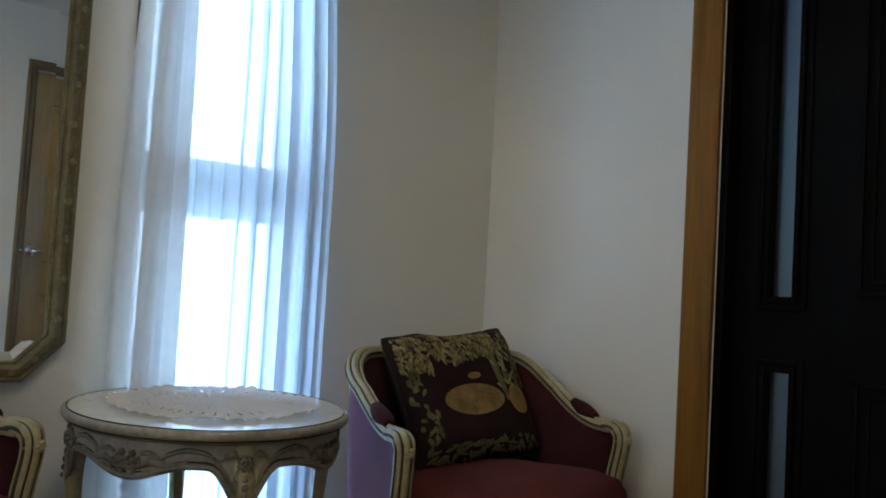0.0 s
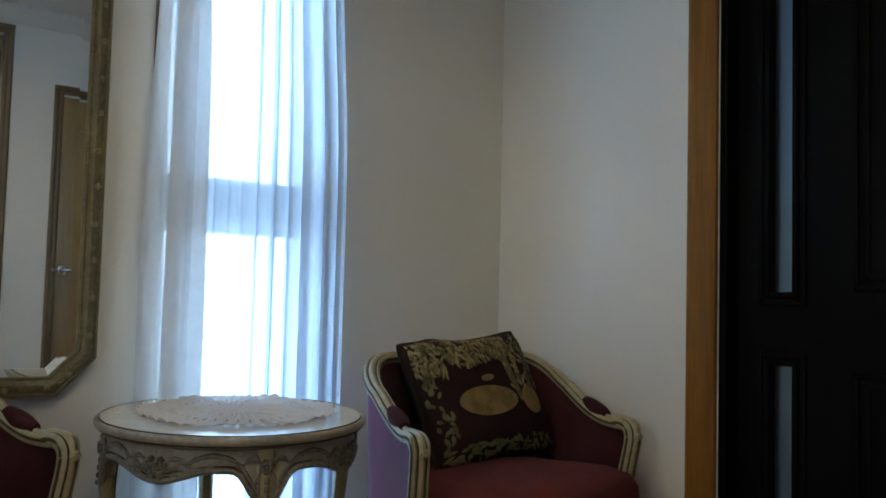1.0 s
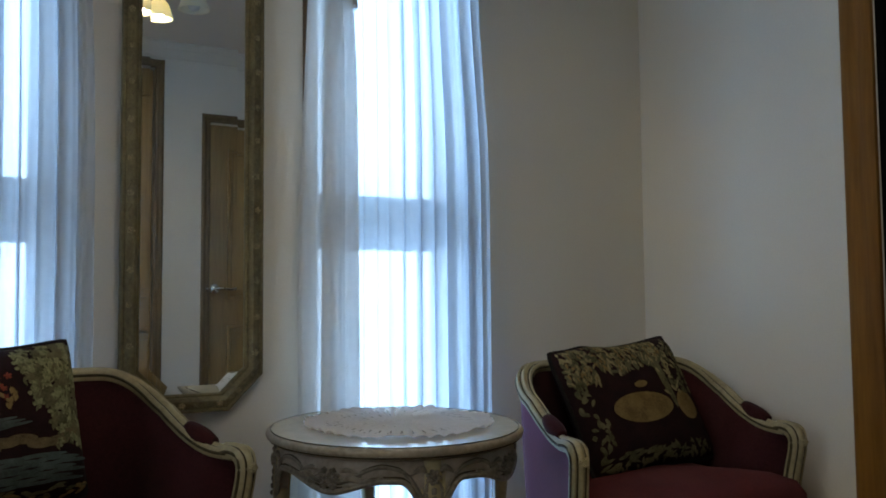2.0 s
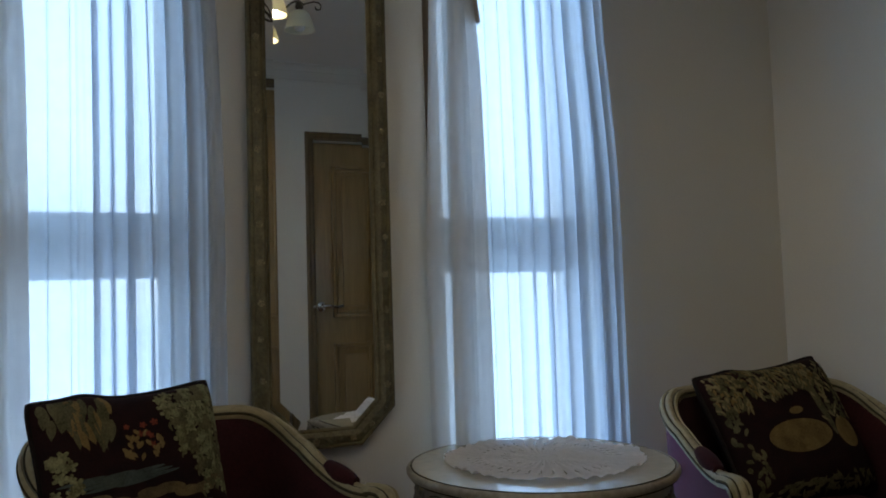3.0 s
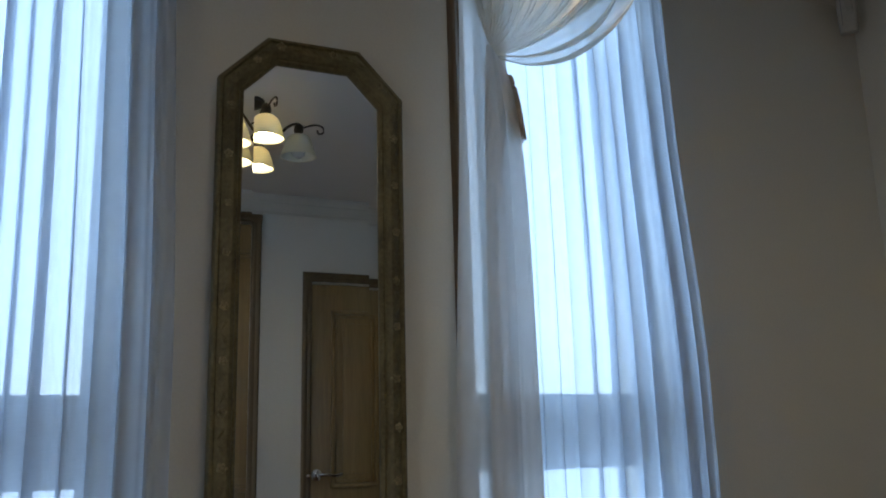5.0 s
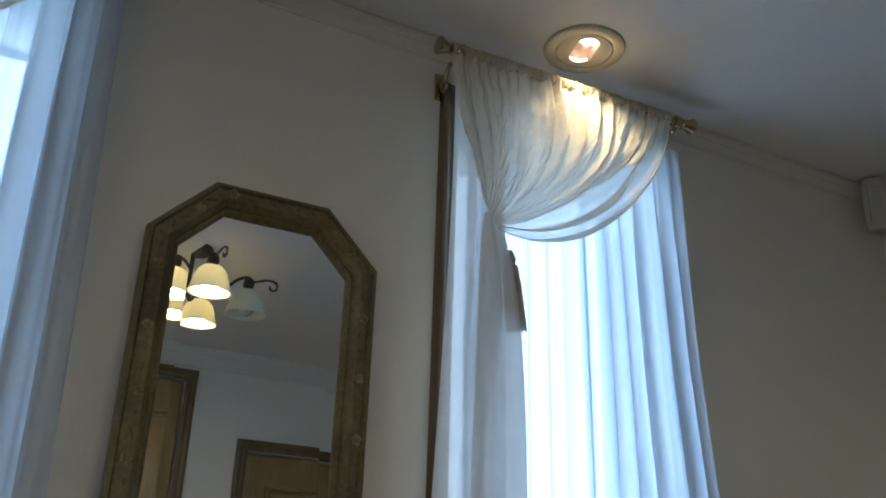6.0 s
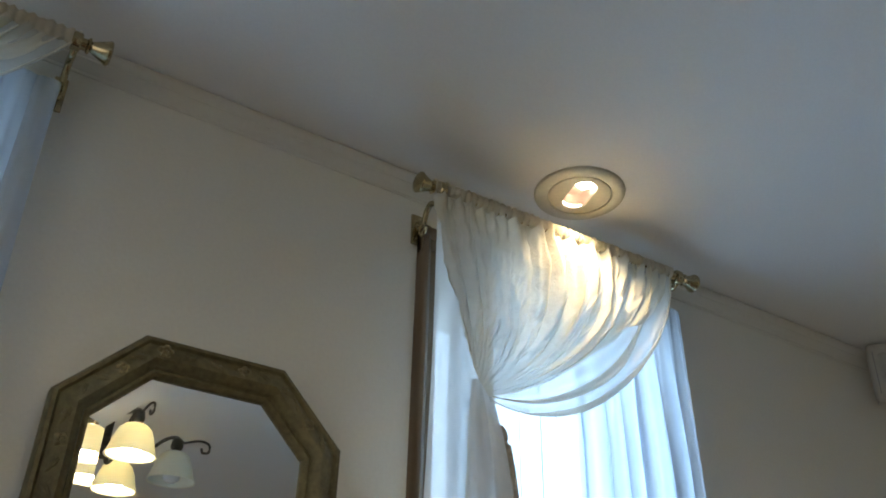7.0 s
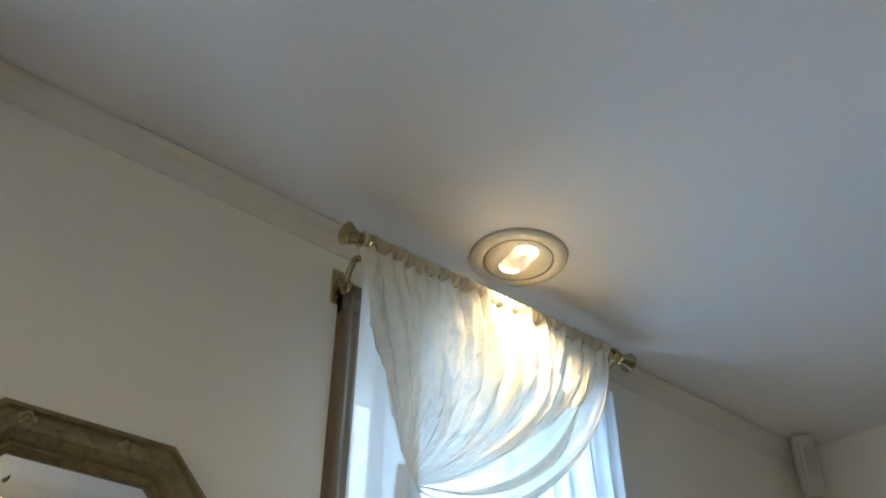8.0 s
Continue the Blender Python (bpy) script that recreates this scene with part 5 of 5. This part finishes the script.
        tagged(part("woven_blossom", br, M_TAP_RED, cover, "small red woven blossoms"), kind="stuff")
        for i in range(26):
            leaf(bg, rnd.uniform(-0.25, 0.15), rnd.uniform(0.18, 0.5), rnd.uniform(-2.3, -0.8), 0.09, 0.025)
        be = bmesh.new()
        for i in range(9):
            patch(be, -0.8 + 0.19 * i, -0.22 + 0.05 * math.sin(i * 1.7), 0.16, 0.06, 0.1 * math.sin(i), 0.0008 + 0.0001 * i)
        tagged(part("woven_ground", be, M_TAP_EARTH, cover, "brown woven ground"), kind="stuff")
        bb = bmesh.new()
        for i in range(11):
            patch(bb, -0.70 + 0.075 * i, 0.06 - 0.035 * (i % 4), 0.22, 0.020, 0.08, 0.0011 + 0.0001 * i)
        for i in range(28):
            patch(bb, -0.82 + 0.056 * i, -0.40 - 0.053 * (i * 5 % 7), 0.27, 0.025, -0.04, 0.0011 + 0.0001 * i)
        tagged(part("woven_water", bb, M_TAP_BLUE, cover, "slate-blue woven water streaks"), kind="stuff")
        for i in range(60):
            leaf(bo if i % 2 else bg, rnd.uniform(-0.9, 0.9), rnd.uniform(-0.95, -0.78), rnd.uniform(-0.5, 0.5), rnd.uniform(0.1, 0.2), 0.030)
    tagged(part("woven_leaves", bl, M_TAP_PALE, cover, "straw-coloured woven leaves"), kind="stuff")
    tagged(part("woven_leaves", bo, M_TAP_LEAF, cover, "olive woven leaves"), kind="stuff")
    tagged(part("woven_leaves", bg, M_TAP_GOLD, cover, "ochre woven leaves"), kind="stuff")
    return cu


cushion(pose(-0.395, -0.370, 0.736, -27, -3.5, 2.4) @ Matrix.Scale(1.11, 4), "tapestry cushion with leaves and ochre shapes leaning in the armchair", 1)
cushion(pose(-1.944, -0.378, 0.796, -13, -0.5, 28) @ Matrix.Scale(0.95, 4), "tapestry cushion with sage leaves and slate-blue water leaning in the armchair", 2)


# ---- recessed spotlight ----
def spotlight():
    sp = thing("recessed_spotlight", Matrix.Translation(SPOT), "lit recessed ceiling spotlight with a tilted lamp in a satin ring", "spotlight")
    bm = bmesh.new()
    lathe(bm, [(0.052, -0.001), (0.053, -0.006), (0.058, -0.0075), (0.070, -0.0065), (0.0735, -0.004), (0.0745, -0.0005)], None, 56, cap=False)
    part("outer_ring", bm, M_STEEL, sp, "satin nickel ring")
    # inner disc with an oblong opening, in which the tilted lamp sits
    def slot(k, z, grow=0.0, rise=0.0):
        a = 2 * math.pi * k / 48
        c, s = math.cos(a), math.sin(a)
        x, y = (0.0205 + grow) * s, (0.0205 + grow) * c + (0.0185 if c > 0 else -0.0185)
        an = radians(-14)
        return Vector((x * math.cos(an) - y * math.sin(an), x * math.sin(an) + y * math.cos(an), z + rise * y))

    def band(bm, rows):
        for p, q in zip(rows, rows[1:]):
            for i in range(48):
                bm.faces.new((p[i], p[(i + 1) % 48], q[(i + 1) % 48], q[i]))
    bm = bmesh.new()
    order = [[bm.verts.new(Vector((r * math.sin(2 * math.pi * k / 48 - radians(-14)), r * math.cos(2 * math.pi * k / 48 - radians(-14)), z))) for k in range(48)] for r, z in ((0.0512, 0.0), (0.0508, -0.0055), (0.0480, -0.0065))]
    order += [[bm.verts.new(slot(k, z, g)) for k in range(48)] for z, g in ((-0.0062, 0.0025), (-0.0048, 0.0), (0.0, -0.0005))]
    band(bm, order)
    part("inner_ring", bm, M_STEEL, sp, "satin disc with an oblong opening")
    bm = bmesh.new()
    band(bm, [[bm.verts.new(slot(k, z, g)) for k in range(48)] for z, g in ((-0.0030, -0.0008), (0.022, -0.002), (0.030, -0.012))])
    part("recess", bm, M_REFLECT, sp, "bright recess round the lamp")
    tilt = Matrix.Translation((0.003, -0.013, 0.014)) @ pose(0, 0, 0, -12, 0, 14)
    bm = bmesh.new()
    lathe(bm, [(0.0005, 0.0), (0.010, 0.0003), (0.0150, 0.0012), (0.0156, 0.004)], tilt, 32)
    part("lamp_lens", bm, M_SPOTGLOW, sp, "glowing lamp")
    # thin emissive crescent along one end of the oblong opening
    bm = bmesh.new()
    arc = [[bm.verts.new(slot(k, z, -0.0010 - w * math.cos(math.pi * k / 16))) for k in range(-8, 9)] for z, w in ((-0.0022, 0.0), (-0.0014, 0.0012), (0.0004, 0.0026))]
    for p, q in zip(arc, arc[1:]):
        for i in range(16):
            bm.faces.new((p[i], p[i + 1], q[i + 1], q[i]))
    part("glow_crescent", bm, M_SPOTGLOW, sp, "glowing crescent at one end of the opening")
    bm = bmesh.new()
    lathe(bm, [(0.0158, 0.0), (0.0170, 0.001), (0.0172, 0.012)], tilt, 32, cap=False)
    part("reflector", bm, M_CHROME, sp, "bright reflector cup")
    lamp("spot_beam", "SPOT", look(SPOT + Vector((-0.003, -0.016, -0.004)), (-0.905, -0.100, 2.0)), 5.6, (1.0, 0.83, 0.54), cone=104, blend=0.9, soft=0.010)
    return sp


spotlight()


# ---- ceiling lamp seen in the mirror ----
def ceiling_lamp():
    cl = thing("ceiling_lamp", Matrix.Translation(HUB), "iron ceiling lamp with five cream glass bell shades, four lit", "ceiling lamp")
    bm = bmesh.new()
    lathe(bm, [(0.065, -0.002), (0.062, -0.014), (0.03, -0.024), (0.014, -0.03), (0.012, -0.10), (0.024, -0.115), (0.028, -0.13), (0.018, -0.145), (0.006, -0.155)], None, 28)
    part("hub", bm, M_IRON, cl)
    for k in range(5):
        a = radians(72 * k + 8)
        c, s = math.cos(a), math.sin(a)
        P = lambda r, z: Vector((r * c, r * s, z))
        bm = bmesh.new()
        sweep(bm, smooth_path([P(0.012, -0.125), P(0.05, -0.150), P(0.10, -0.125), P(0.145, -0.082), P(0.175, -0.070), P(0.195, -0.082)], 26), ring_section(0.0048, 8), None)
        sweep(bm, smooth_path([P(0.19, -0.084), P(0.235, -0.070), P(0.262, -0.076), P(0.264, -0.096), P(0.248, -0.100), P(0.244, -0.088)], 22), ring_section(0.0032, 7), None)
        sweep(bm, smooth_path([P(0.05, -0.148), P(0.08, -0.110), P(0.105, -0.100), P(0.112, -0.115), P(0.10, -0.122)], 18), ring_section(0.003, 7), None)
        arm = part("arm", bm, M_IRON, cl, "scrolled iron arm")
        o = Matrix.Translation(P(SHADE_R, SHADE_Z - H))
        bm = bmesh.new()
        outer = [(0.016, 0.078), (0.028, 0.076), (0.039, 0.066), (0.047, 0.048), (0.053, 0.026), (0.058, 0.010), (0.063, 0.0)]
        lathe(bm, outer + [(0.057, 0.0015)] + [(r - 0.003, z) for r, z in reversed(outer[:-1])], o, 36, cap=False)
        part("shade", bm, M_SHADE, arm, "cream glass bell shade")
        bm = bmesh.new()
        lathe(bm, [(0.006, 0.118), (0.014, 0.112), (0.017, 0.094), (0.012, 0.082)], o, 18)
        part("socket", bm, M_IRON, arm)
        bm = bmesh.new()
        lathe(bm, [(0.008, 0.076), (0.012, 0.060), (0.020, 0.036), (0.024, 0.020), (0.021, 0.006), (0.010, -0.002), (0.001, -0.003)], o, 20)
        part("bulb", bm, M_BULB if k else M_DEADBULB, arm)


ceiling_lamp()


# ---- alarm sensor in the corner ----
def sensor():
    se = thing("alarm_sensor", pose(-0.080, -0.050, 2.228, 4, 0, -48), "slim white plastic alarm sensor mounted high in the corner", "sensor")
    bm = bmesh.new()
    grid(bm, lambda u, v: Vector((0.0235 * math.copysign(abs(math.cos(2 * math.pi * u)) ** 0.45, math.cos(2 * math.pi * u)) * (1 - 0.10 * abs(2 * v - 1) ** 4),
                                  0.004 + 0.017 * math.copysign(abs(math.sin(2 * math.pi * u)) ** 0.6, math.sin(2 * math.pi * u)) * (1 - 0.25 * abs(2 * v - 1) ** 6), 0.126 * v)), 40, 16, True)
    bmesh.ops.holes_fill(bm, edges=[e for e in bm.edges if e.is_boundary])
    housing = part("housing", bm, M_PLASTIC, se)
    bm = bmesh.new()
    dome(bm, Matrix.Translation((0.004, -0.0125, 0.074)) @ pose(0, 0, 0, 90, 0, 0), lambda a: 0.0100 / max(abs(math.cos(a)), 0.0100 / 0.036 * abs(math.sin(a)), 0.32), lambda a, k: 0.0035 * (1 - k ** 6), 36, 6)
    part("lens", bm, M_LENS, housing, "greyish translucent lens")
    part("slot", boxed(-0.0150, -0.0134, -0.0136, -0.0110, 0.016, 0.108, 0.0005), M_GREY, housing)
    part("bracket", boxed(-0.012, 0.012, 0.018, 0.045, 0.05, 0.085, 0.003), M_PLASTIC, se)


sensor()
